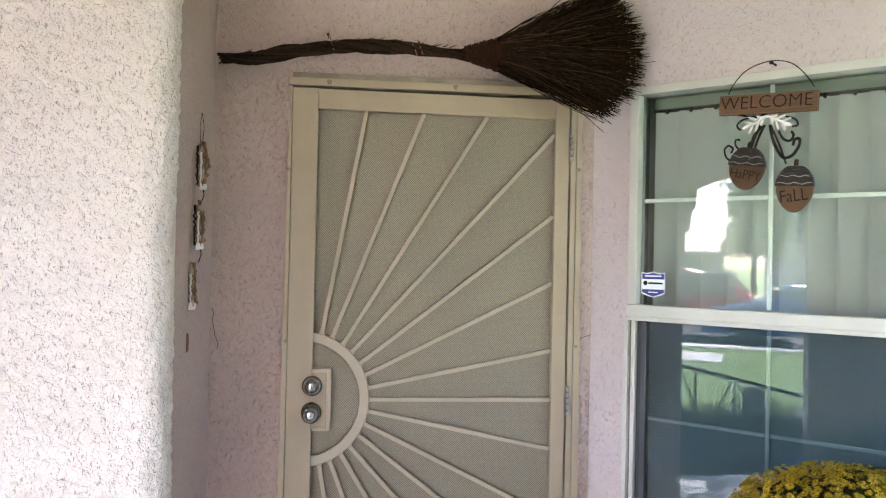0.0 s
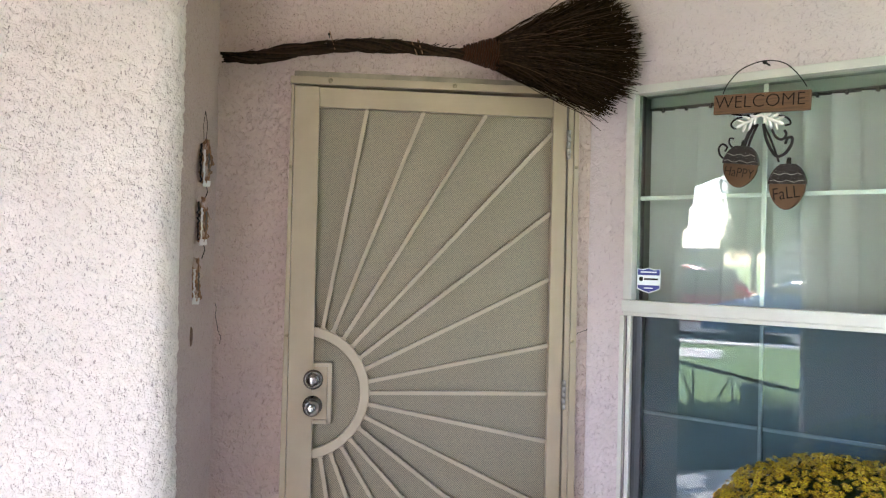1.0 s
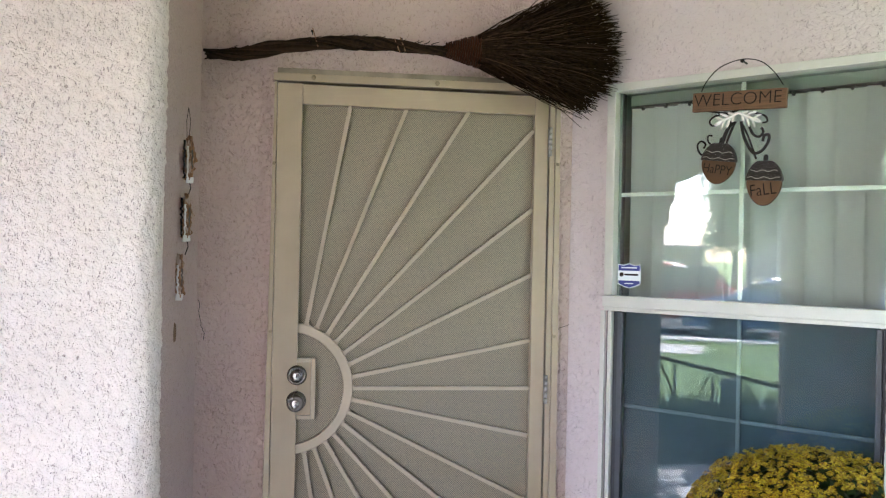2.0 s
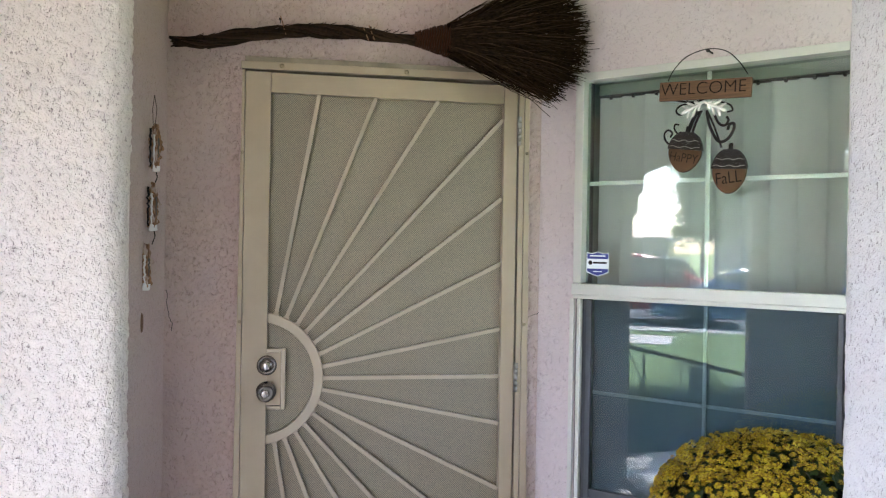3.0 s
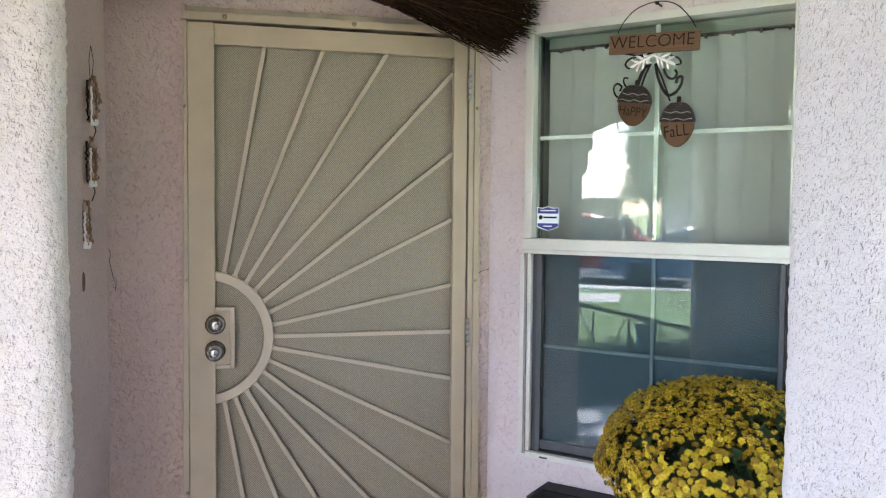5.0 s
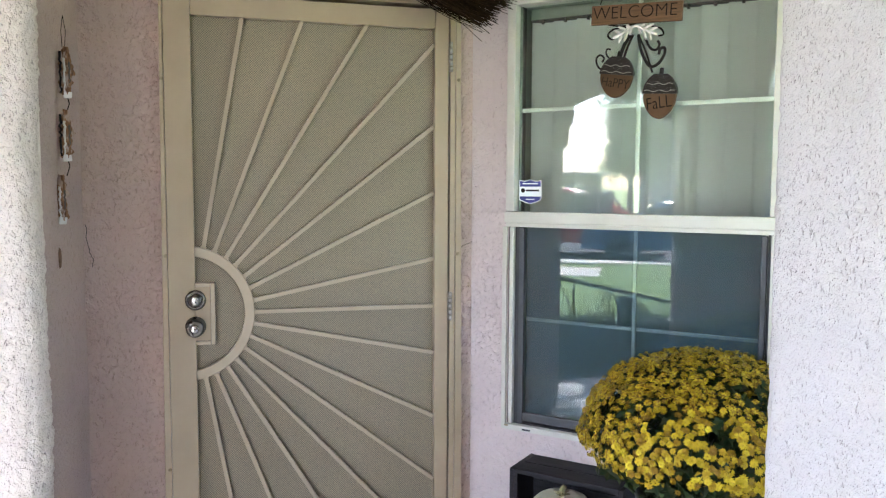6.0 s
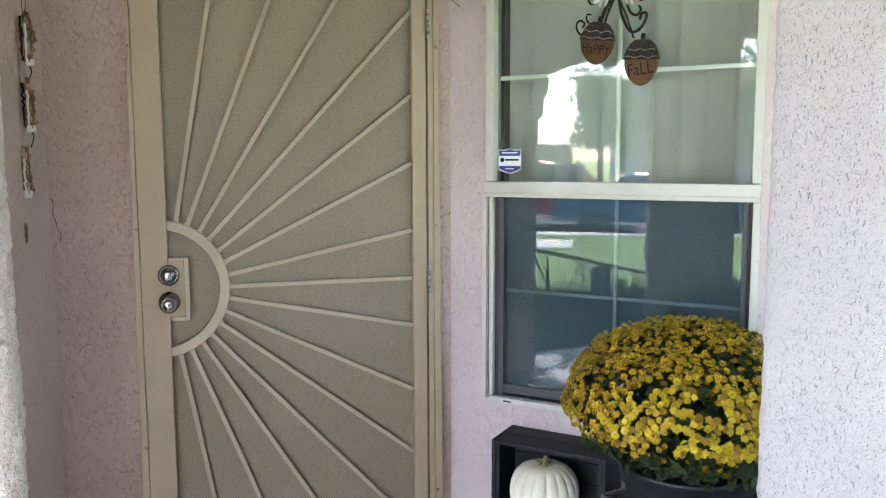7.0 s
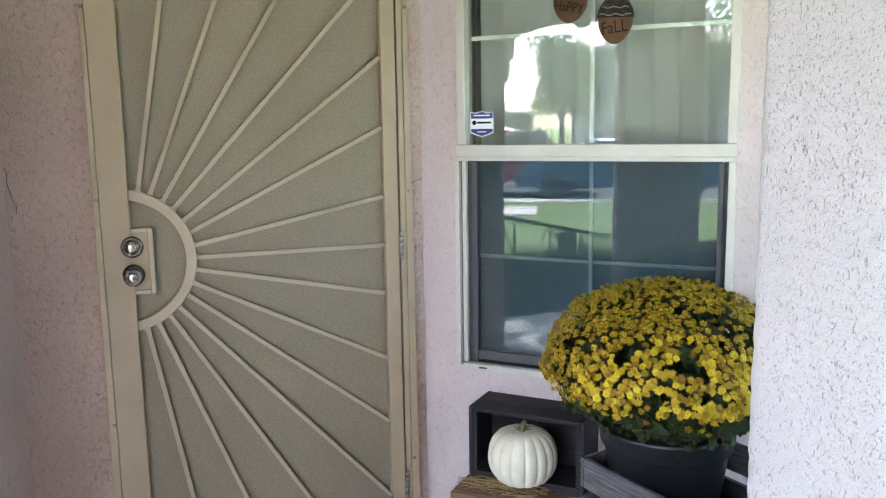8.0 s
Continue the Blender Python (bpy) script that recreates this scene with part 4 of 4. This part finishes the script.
rng = random.Random(11)
bm = bmesh.new()
for k in range(130):
    s, y = rng.uniform(0.085, 0.34), -0.272 + rng.uniform(0, 0.085)
    a, ln = rng.uniform(0, math.tau), rng.uniform(0.03, 0.10)
    z = 0.316 + rng.uniform(0.001, 0.016)
    mid = Vector((s, y, z + rng.uniform(0.002, 0.012)))
    d = Vector((math.cos(a), math.sin(a) * 0.5, rng.uniform(-0.05, 0.05))) * ln / 2
    p0, p1 = mid - d, mid + d
    p0.z, p1.z = max(p0.z, 0.3165), max(p1.z, 0.3165)
    tube([p0, mid + Vector((0, 0, 0.003)), p1], 0.0010, 3, bm)
ob = tagged(link("straw", bm, HAY), "loose dry straw on the box lid", "straw", kind="stuff")
ob.matrix_world = WIN

# grey crate that carries the flower pot
gc = thing("grey_crate", pose(1.212, -1.165, 0, 0, 0, 12), "grey-washed slatted wooden crate under the flower pot", "crate")
W, D = 0.43, 0.43
for z in (0.02, 0.13, 0.24, 0.355, 0.468):
    part("slat", box(0, W, 0, 0.013, z, z + 0.085, 0.003), GREY_WOOD, gc)
    part("slat", box(0, W, D - 0.013, D, z, z + 0.085, 0.003), GREY_WOOD, gc)
    for x in (0.0, W - 0.013):
        ob = part("slat", box(-(D - 0.028) / 2, (D - 0.028) / 2, -0.0065, 0.0065, z, z + 0.085, 0.003), GREY_WOOD, gc)
        ob.matrix_basis = pose(x + 0.0065, D / 2, 0, 0, 0, 90)
for x in (0.0135, W - 0.0395):
    for y in (0.0135, D - 0.0395):
        part("post", box(x, x + 0.026, y, y + 0.026, 0, 0.548, 0.003), DARK_WOOD, gc)
part("shelf", box(0.014, W - 0.014, 0.014, D - 0.014, 0.375, 0.388, 0.002), DARK_WOOD, gc)

PC = Vector((1.312, -0.858, 0))
pot = thing("flower_pot", pose(PC.x, PC.y, 0.3885), "large black plastic nursery pot in a grey crate", "pot")
part("body", lathe(((0.124, 0.0), (0.129, 0.004), (0.158, 0.214), (0.160, 0.215), (0.160, 0.222), (0.169, 0.225), (0.175, 0.266), (0.178, 0.270), (0.178, 0.277), (0.172, 0.279), (0.166, 0.274), (0.158, 0.240)), 56), POT, pot, smooth=True)
part("soil", lathe(((0.001, 0.246), (0.159, 0.246), (0.159, 0.250), (0.001, 0.258)), 40), SOIL, pot)

mum = thing("chrysanthemum", pose(PC.x, PC.y, 0.66), "full round yellow chrysanthemum bush in a black pot", "plant")
rng = random.Random(5)


def blossom(seed):
    r = random.Random(seed)
    bm = bmesh.new()
    for ring, count, ln, rise, w in ((0, 13, 0.0165, 0.12, 0.0024), (1, 11, 0.0148, 0.52, 0.0023), (2, 8, 0.0122, 0.92, 0.0021), (3, 5, 0.0090, 1.25, 0.0018)):
        for k in range(count):
            a = math.tau * (k + 0.5 * ring) / count + r.uniform(-0.12, 0.12)
            l, up = ln * r.uniform(0.85, 1.1), rise + r.uniform(-0.15, 0.15)
            d, s = Vector((math.cos(a), math.sin(a), 0)), Vector((-math.sin(a), math.cos(a), 0))
            p0, z0 = d * 0.0015, 0.001 * ring
            p1 = d * l * 0.6 * math.cos(up) + Vector((0, 0, l * 0.6 * math.sin(up) + z0))
            p2 = d * l * math.cos(up * 0.8) + Vector((0, 0, l * math.sin(up) * 0.9 + z0 - 0.001))
            vs = [bm.verts.new(q) for q in (p0 + Vector((0, 0, z0)), p1 - s * w, p1 + s * w, p2 - s * w * 0.55, p2 + s * w * 0.55)]
            bm.faces.new((vs[0], vs[1], vs[2]))
            bm.faces.new((vs[1], vs[3], vs[4], vs[2]))
    top = bm.verts.new((0, 0, 0.0082))
    rim = [bm.verts.new((0.0030 * math.cos(k * math.tau / 6), 0.0030 * math.sin(k * math.tau / 6), 0.0070)) for k in range(6)]
    for k in range(6):
        bm.faces.new((rim[k], rim[(k + 1) % 6], top)).material_index = 1
    me = bpy.data.meshes.new("blossom")
    bm.to_mesh(me)
    bm.free()
    me.materials.append(PETAL)
    me.materials.append(EYE_BROWN)
    return me


EYE_BROWN = make_paint("blossom_eye", (0.36, 0.22, 0.012), 0.8)
kinds = [blossom(k) for k in range(8)]
spots = []
RX, RU, RD, ZC = 0.316, 0.220, 0.132, 0.155
tries = 0
while len(spots) < 2500 and tries < 34000:
    tries += 1
    a, h = rng.uniform(0, math.tau), rng.uniform(-0.74, 1.0)
    rr = math.sqrt(max(0, 1 - h * h))
    d = Vector((rr * math.cos(a), rr * math.sin(a), h))
    lump = 1 + 0.045 * noise.noise(d * 2.6) + rng.uniform(-0.10, 0.025)
    p = Vector((d.x * RX, d.y * RX, d.z * (RU if h > 0 else RD))) * lump + Vector((0, 0, ZC))
    if noise.noise(d * 3.8 + Vector((5, 1, 2))) > 0.20 and rng.random() < 0.88:
        continue
    wx = p + Vector((PC.x, PC.y, 0))
    if wx.x + wx.y > 0.955 - 0.05:
        continue
    near = 0.0130 if h > -0.25 else 0.030
    if any((p - q).length_squared < near * near for q, _ in spots):
        continue
    nrm = Vector((d.x / RX, d.y / RX, d.z / (RU if h > 0 else RD))).normalized()
    nrm = (nrm + Vector((rng.uniform(-0.45, 0.45), rng.uniform(-0.45, 0.45), rng.uniform(-0.1, 0.5)))).normalized()
    spots.append((p, nrm))
spots.sort(key=lambda q: q[0].x * 0.55 + q[0].y * 0.83)
rest = bmesh.new()
for k, (p, nrm) in enumerate(spots):
    m = Matrix.Translation(p) @ nrm.to_track_quat("Z", "Y").to_matrix().to_4x4() @ Matrix.Rotation(rng.uniform(0, 6.28), 4, "Z") @ Matrix.Scale(rng.uniform(0.48, 0.70), 4)
    me = kinds[k % 8]
    if k < 300:
        ob = new("blossom", me)
        ob.parent, ob.matrix_basis = mum, m
    else:
        vs = [rest.verts.new(m @ v.co) for v in me.vertices]
        for poly in me.polygons:
            rest.faces.new([vs[i] for i in poly.vertices]).material_index = poly.material_index
ob = part("blossoms", rest, PETAL_ISLE, mum, "yellow and browning blossoms")
ob.data.materials.append(EYE_BROWN)
ob["kind"] = "stuff"

bm = bmesh.new()
for k in range(1500):
    a, h = rng.uniform(0, math.tau), rng.uniform(-0.98, 1.0)
    rr = math.sqrt(max(0, 1 - h * h))
    deep = rng.uniform(0.70, 0.95) if k > 380 else rng.uniform(0.9, 1.04)
    if k <= 380:
        h = rng.uniform(-1.0, -0.35)
        rr = math.sqrt(1 - h * h)
    d = Vector((rr * math.cos(a), rr * math.sin(a), h))
    p = Vector((d.x * RX, d.y * RX, d.z * (RU if h > 0 else RD))) * deep + Vector((0, 0, ZC))
    if p.x + p.y + PC.x + PC.y > 0.91:
        continue
    nrm = (d + Vector((rng.uniform(-0.8, 0.8), rng.uniform(-0.8, 0.8), rng.uniform(-0.5, 0.8)))).normalized()
    m = Matrix.Translation(p) @ nrm.to_track_quat("Z", "Y").to_matrix().to_4x4() @ Matrix.Rotation(rng.uniform(0, 6.28), 4, "Z") @ Matrix.Scale(rng.uniform(0.7, 1.3), 4)
    shape = ((0, -0.022), (0.007, -0.014), (0.016, -0.012), (0.010, -0.003), (0.018, 0.006), (0.009, 0.010), (0.0, 0.026))
    mid = [bm.verts.new(m @ Vector((0, y, -0.002))) for y in (-0.022, 0.0, 0.026)]
    for sx in (1, -1):
        e = [bm.verts.new(m @ Vector((sx * x, y, 0.002))) for x, y in shape[1:6]]
        for tri in ((mid[0], e[0], e[1]), (mid[0], e[1], e[2]), (mid[0], e[2], mid[1]), (mid[1], e[2], e[3]), (mid[1], e[3], e[4]), (mid[1], e[4], mid[2])):
            bm.faces.new(tri if sx > 0 else tri[::-1])
ob = part("leaves", bm, LEAF, mum, "dark green lobed leaves")
bm = bmesh.new()
for k in range(60):
    a = rng.uniform(math.radians(170), math.radians(290))
    r = rng.uniform(0.15, 0.205)
    p = Vector((r * math.cos(a), r * math.sin(a), rng.uniform(0.000, 0.060) + 0.016 * math.sin(a * 7)))
    out = (Vector((math.cos(a), math.sin(a), rng.uniform(-0.2, 0.9))) + Vector((rng.uniform(-0.5, 0.5), rng.uniform(-0.5, 0.5), 0))).normalized()
    m = Matrix.Translation(p) @ out.to_track_quat("Z", "Y").to_matrix().to_4x4() @ Matrix.Rotation(rng.uniform(0, 6.28), 4, "Z") @ Matrix.Scale(rng.uniform(0.5, 0.9), 4)
    stalk = [bm.verts.new(m @ Vector((0, y, -0.002))) for y in (-0.022, 0.0, 0.026)]
    for sx in (1, -1):
        e = [bm.verts.new(m @ Vector((sx * x, y, 0.003))) for x, y in ((0.007, -0.014), (0.016, -0.012), (0.010, -0.003), (0.018, 0.006), (0.009, 0.010))]
        for tri in ((stalk[0], e[0], e[1]), (stalk[0], e[1], e[2]), (stalk[0], e[2], stalk[1]), (stalk[1], e[2], e[3]), (stalk[1], e[3], e[4]), (stalk[1], e[4], stalk[2])):
            bm.faces.new(tri if sx > 0 else tri[::-1])
part("hanging_leaves", bm, LEAF, mum, "dark green leaves over the pot lip")["kind"] = "stuff"
ob["kind"] = "stuff"
for k in range(60):
    a, t = rng.uniform(0, math.tau), rng.uniform(0.3, 1.0)
    top = Vector((math.cos(a) * RX * t * 0.85, math.sin(a) * RX * t * 0.85, ZC + 0.16 * (1 - t) + 0.02))
    if top.x + top.y + PC.x + PC.y > 0.91:
        continue
    part("stem", tube([(0.05 * math.cos(a), 0.05 * math.sin(a), 0.012), top * 0.5 + Vector((0, 0, 0.05)), top], 0.003, 5, None, 0.5), LEAF, mum, "green stem")


# ---- the garden and street in front of the porch ----
E_DIR = Vector((-0.886, -0.463, 0)).normalized()
OUT = Matrix.Translation((1.3, -0.3, 0)) @ Matrix((Vector((-E_DIR.y, E_DIR.x, 0)) * -1, E_DIR, Vector((0, 0, 1)))).transposed().to_4x4()
# OUT: y runs away from the porch, x along the street


def make_lawn():
    n = Nodes("lawn")
    p = n.coords()
    a, b = n.noise(p, 0.5, 4.0), n.noise(p, 40.0, 3.0)
    col = n.mix(n.grey(a, 0.35, 0.65), (0.078, 0.15, 0.024), (0.11, 0.18, 0.034))
    col = n.mix(n.grey(b, 0.35, 0.7, 0.0, 0.6), col, (0.05, 0.10, 0.02))
    return n.done(col, 0.9, n.bump(b, 0.6, 0.02))


LAWN = make_lawn()
ASPHALT = make_paint("asphalt", (0.045, 0.046, 0.049), 0.85, 0.3, 30.0)
PALE_CONC = make_paint("pale_concrete", (0.52, 0.50, 0.46), 0.85, 0.15, 8.0)
HOUSE_WALL = make_paint("house_stucco", (0.44, 0.40, 0.355), 0.9, 0.12, 4.0)
ROOF_TILE = make_paint("roof_tile", (0.50, 0.40, 0.33), 0.8, 0.25, 12.0)
WINDOW_DARK = make_paint("dark_pane", (0.05, 0.06, 0.07), 0.08)
CAR_RED = make_paint("red_car_paint", (0.40, 0.03, 0.03), 0.15, 0.03)
CAR_BLUE = make_paint("blue_car_paint", (0.055, 0.11, 0.20), 0.15, 0.03)
RUBBER = make_paint("tyre_rubber", (0.02, 0.02, 0.02), 0.8)
BARK = make_grain("bark", (0.14, 0.10, 0.075), (0.06, 0.045, 0.035), "Z", 0.9)
TREE_LEAF = make_varied("tree_leaves", [(0.0, (0.08, 0.13, 0.05)), (0.6, (0.14, 0.20, 0.09)), (1.0, (0.20, 0.27, 0.13))], by="Island")

bm = bmesh.new()
n = 40
DEPTHS = [(-450, -0.125), (-100, -0.125), (-20, -0.125), (0, -0.125), (14.62, -0.125), (14.98, -0.28), (32, -0.28), (100, -0.28), (450, -0.28)]
grid = [[bm.verts.new(((i / n - 0.5) * 900, y, z)) for i in range(n + 1)] for y, z in DEPTHS]
for j in range(len(DEPTHS) - 1):
    for i in range(n):
        bm.faces.new((grid[j][i], grid[j][i + 1], grid[j + 1][i + 1], grid[j + 1][i]))
structure(link("ground", bm, LAWN), "sunlit green lawn that falls to the street", "ground").matrix_world = OUT
def slab(name, x0, x1, y0, y1, z0, z1, mat, label, cat):
    ob = structure(link(name, box(x0, x1, y0, y1, z0, z1, 0.01), mat), label, cat)
    ob.matrix_world = OUT
    return ob
slab("pavement", -40, 40, 13.9, 14.6, -0.2, -0.10, PALE_CONC, "pale concrete pavement", "pavement")
slab("road", -60, 60, 15.0, 31.0, -0.5, -0.27, ASPHALT, "asphalt road", "road")
slab("driveway", -9.5, 3.0, 31.05, 36.0, -0.5, -0.25, PALE_CONC, "grey concrete driveway across the street", "driveway")
# Unseen slab, added to throw sunlight up at the porch ceiling.
structure(link("bounce_slab", box(-4.8, X0 - 0.61, -9.0, -3.5, -0.2, -0.10, 0.01), PALE_CONC), "unseen pale slab added to bounce sunlight up to the ceiling", "path")
slab("kerb", -60, 60, 14.75, 14.97, -0.5, -0.19, PALE_CONC, "pale concrete kerb", "kerb")
slab("path", 0.5, 2.4, 11.6, 13.0, -0.2, -0.108, PALE_CONC, "pale concrete garden path", "path")


def loft_car(name, m, paint, label, length, height, roof):
    th = thing(name, m, label, "car", "cars parked on the street")
    wide, half = 0.88, length / 2
    prof = [(-half, 0.35), (-half, 0.75), (-half * 0.92, 0.92)] + roof + [(half * 0.95, 0.82), (half, 0.62), (half, 0.35)]
    bm = bmesh.new()
    rings = []
    for y, inset in ((-wide, 0.10), (-wide + 0.06, 0.0), (0, -0.02), (wide - 0.06, 0.0), (wide, 0.10)):
        rings.append([bm.verts.new((x * (1 - inset * 0.12), y * (1 - 0.16 * max(0, z - 0.95)), z - inset * 0.3 * (z > 0.5))) for x, z in prof])
    for a, b in zip(rings, rings[1:]):
        for k in range(len(prof)):
            bm.faces.new((a[k], a[(k + 1) % len(prof)], b[(k + 1) % len(prof)], b[k]))
    bm.faces.new(rings[0][::-1])
    bm.faces.new(rings[-1])
    part("body", bm, paint, th)
    gx = [x for x, z in roof]
    for sgn in (-1, 1):
        bm = box(gx[0] + 0.35, (gx[0] + gx[-1]) / 2 - 0.03, sgn * 0.80 - 0.05, sgn * 0.80 + 0.05, 0.98, height - 0.14, 0.03)
        part("side_window", bm, WINDOW_DARK, th)
        bm = box((gx[0] + gx[-1]) / 2 + 0.03, gx[-1] - 0.45, sgn * 0.80 - 0.05, sgn * 0.80 + 0.05, 0.98, height - 0.14, 0.03)
        part("side_window", bm, WINDOW_DARK, th)
        for x in (-half * 0.62, half * 0.62):
            w = part("wheel", lathe(((0.20, -0.1), (0.31, -0.1), (0.33, -0.07), (0.33, 0.07), (0.31, 0.1), (0.20, 0.1)), 28, None, pose(x, sgn * 0.80, 0.33, 90)), RUBBER, th)
            part("rim", lathe(((0.02, -0.09), (0.19, -0.105), (0.19, 0.105), (0.02, 0.09)), 20, None, pose(x, sgn * 0.80, 0.33, 90)), IRON, w)
    part("windscreen", bar((gx[-2] + 0.12, 0, height - 0.06), (gx[-1] - 0.05, 0, 0.98), 1.3, 0.05, (1, 0, 1)), WINDOW_DARK, th)
    return th


loft_car("parked_car", OUT @ pose(1.45, 17.95, -0.27, 0, 0, 180), CAR_RED, "parked red sport utility car on the street", 4.6, 1.72, [(-2.1, 1.35), (-1.7, 1.62), (-0.9, 1.72), (0.0, 1.66), (0.7, 1.45), (1.45, 1.02)])
loft_car("parked_car", OUT @ pose(-1.2, 15.95, -0.27), CAR_BLUE, "parked blue sedan car on the street", 4.5, 1.42, [(-1.7, 1.0), (-0.9, 1.36), (0.5, 1.40), (1.4, 0.98)])
loft_car("parked_car", OUT @ pose(-7.2, 16.2, -0.27), CAR_BLUE, "parked blue sedan car on the street", 4.5, 1.42, [(-1.7, 1.0), (-0.9, 1.36), (0.5, 1.40), (1.4, 0.98)])


def house(m, w, d, h, roof_h, label, windows):
    th = thing("house", m, label, "house", "houses across the street")
    part("wall", box(-w / 2, w / 2, 0, d, 0, h), HOUSE_WALL, th)
    bm = bmesh.new()
    o = 0.5
    v = [bm.verts.new(p) for p in ((-w / 2 - o, -o, h), (w / 2 + o, -o, h), (w / 2 + o, d + o, h), (-w / 2 - o, d + o, h), (-w / 2 + d * 0.4, d / 2, h + roof_h), (w / 2 - d * 0.4, d / 2, h + roof_h))]
    for f in ((0, 1, 5, 4), (1, 2, 5), (2, 3, 4, 5), (3, 0, 4), (3, 2, 1, 0)):
        bm.faces.new([v[i] for i in f])
    part("roof", bm, ROOF_TILE, th)
    part("fascia", box(-w / 2 - o, w / 2 + o, -o - 0.04, -o, h - 0.18, h + 0.02), PALE_CONC, th)
    for x, z, ww, hh in windows:
        win = part("window", box(x - ww / 2 - 0.08, x + ww / 2 + 0.08, -0.06, -0.002, z - hh / 2 - 0.08, z + hh / 2 + 0.08), PALE_CONC, th)
        part("pane", box(x - ww / 2, x + ww / 2, -0.075, -0.062, z - hh / 2, z + hh / 2), WINDOW_DARK, win)
    return th


house(OUT @ pose(7.9, 40, -0.28), 12, 8, 2.4, 1.1, "single-storey beige stucco house with pale tiled roof", [(1.5, 1.5, 1.6, 1.2), (-2.5, 1.5, 1.6, 1.2)])
house(OUT @ pose(-4.84, 36, -0.28), 9, 9, 5.2, 1.5, "two-storey beige stucco house with tiled roof", [(3.30, 3.4, 1.0, 1.3), (0, 3.7, 1.2, 1.3), (0, 1.4, 2.4, 1.4)])
house(OUT @ pose(-20.5, 36, -0.28), 11, 9, 3.0, 1.8, "single-storey beige stucco house with tiled roof", [(-2.5, 1.5, 1.4, 1.2), (2, 1.5, 1.4, 1.2)])


def tree(m, h, spread, seed, label, leaves=1600):
    r = random.Random(seed)
    th = thing("tree", m, label, "tree", "trees in front of the porch")
    bm = tube([(0, 0, 0), (0.05, 0, h * 0.25), (0.0, 0.06, h * 0.5), (0.05, 0, h * 0.8)], 0.16, 9, None, 0.25)
    tips = []
    for k in range(9):
        a, z = k * 2.4, h * (0.35 + 0.05 * k)
        tip = Vector((math.cos(a) * spread * r.uniform(0.5, 0.9), math.sin(a) * spread * r.uniform(0.5, 0.9), z + h * r.uniform(0.12, 0.25)))
        tube([(0, 0, z), tip * 0.5 + Vector((0, 0, z * 0.55)), tip], 0.06, 6, bm, 0.3)
        tips.append(tip)
    part("trunk", bm, BARK, th)
    tips.append(Vector((0, 0, h * 0.95)))
    bm = bmesh.new()
    for k in range(leaves):
        c = r.choice(tips)
        p = c + Vector((r.gauss(0, 0.34), r.gauss(0, 0.34), r.gauss(0, 0.28))) * spread
        s = r.uniform(0.07, 0.16)
        u = Vector((r.gauss(0, 1), r.gauss(0, 1), r.gauss(0, 1))).normalized()
        w = u.orthogonal().normalized()
        q = [bm.verts.new(p + x) for x in (u * s, w * s * 0.5, -u * s, -w * s * 0.5)]
        bm.faces.new(q)
    part("crown", bm, TREE_LEAF, th, "uneven green crown")
    return th


tree(OUT @ pose(0.10, 32.5, -0.30), 5.1, 1.05, 3, "young green street tree with thin crown", 4200)
tree(OUT @ pose(-6.2, 33.0, -0.30), 6.2, 2.1, 8, "green street tree with uneven crown", 2400)
tree(OUT @ pose(9.4, 32.6, -0.30), 6.6, 2.1, 12, "green street tree with uneven crown", 2400)

# an unseen tree, added in the sun's way so its leaves dapple the porch floor
tree(pose(-4.3, -4.6, -0.12), 6.4, 1.9, 33, "unseen garden tree with a loose green crown", 1300)

# low iron railing on the lawn
rail = thing("garden_railing", OUT @ pose(0, 5.0, -0.12), "dark iron garden railing with braces and a planter", "railing")
part("top_rail", bar((0.62, 0, 0.72), (-0.42, 0, 0.52), 0.035, 0.03, (0, 1, 0), 0.004), IRON, rail)
for x in (0.45, 0.12, -0.16):
    part("post", bar((x, 0, 0.0), (x, 0, 0.69 - (0.62 - x) * 0.19), 0.02, 0.02, (0, 1, 0)), IRON, rail)
for x0, z0, x1, z1 in ((-0.58, 0.66, -0.34, 0.12), (-0.34, 0.2, -0.14, 0.6), (-0.10, 0.6, 0.10, 0.2), (0.18, 0.5, 0.36, 0.1), (-0.40, 0.35, -0.25, 0.35)):
    part("brace", bar((-x0, 0, z0), (-x1, 0, z1), 0.016, 0.016, (0, 1, 0)), IRON, rail)
part("planter", box(-0.13, 0.05, -0.06, 0.06, 0.26, 0.56, 0.02), DARK_WOOD, rail, "dark planter box")

# low grassy shrubs under the porch opening
rng = random.Random(21)
bm = bmesh.new()
for k in range(4000):
    p = Vector((rng.uniform(-2.75, -2.1), rng.uniform(-3.2, -0.8), -0.12))
    h = rng.uniform(0.38, 0.60)
    a = rng.uniform(0, math.tau)
    lean_by = Vector((math.cos(a), math.sin(a), 0)) * rng.uniform(0.03, 0.14)
    side = Vector((-math.sin(a), math.cos(a), 0)) * 0.006
    v = [bm.verts.new(q) for q in (p - side, p + side, p + lean_by * 0.4 + Vector((0, 0, h * 0.6)) + side * 0.8, p + lean_by * 0.4 + Vector((0, 0, h * 0.6)) - side * 0.8, p + lean_by + Vector((0, 0, h)))]
    bm.faces.new((v[0], v[1], v[2], v[3]))
    bm.faces.new((v[3], v[2], v[4]))
tagged(link("tall_grass", bm, LEAF), "tufts of tall green grass beside the porch", "grass", kind="stuff")
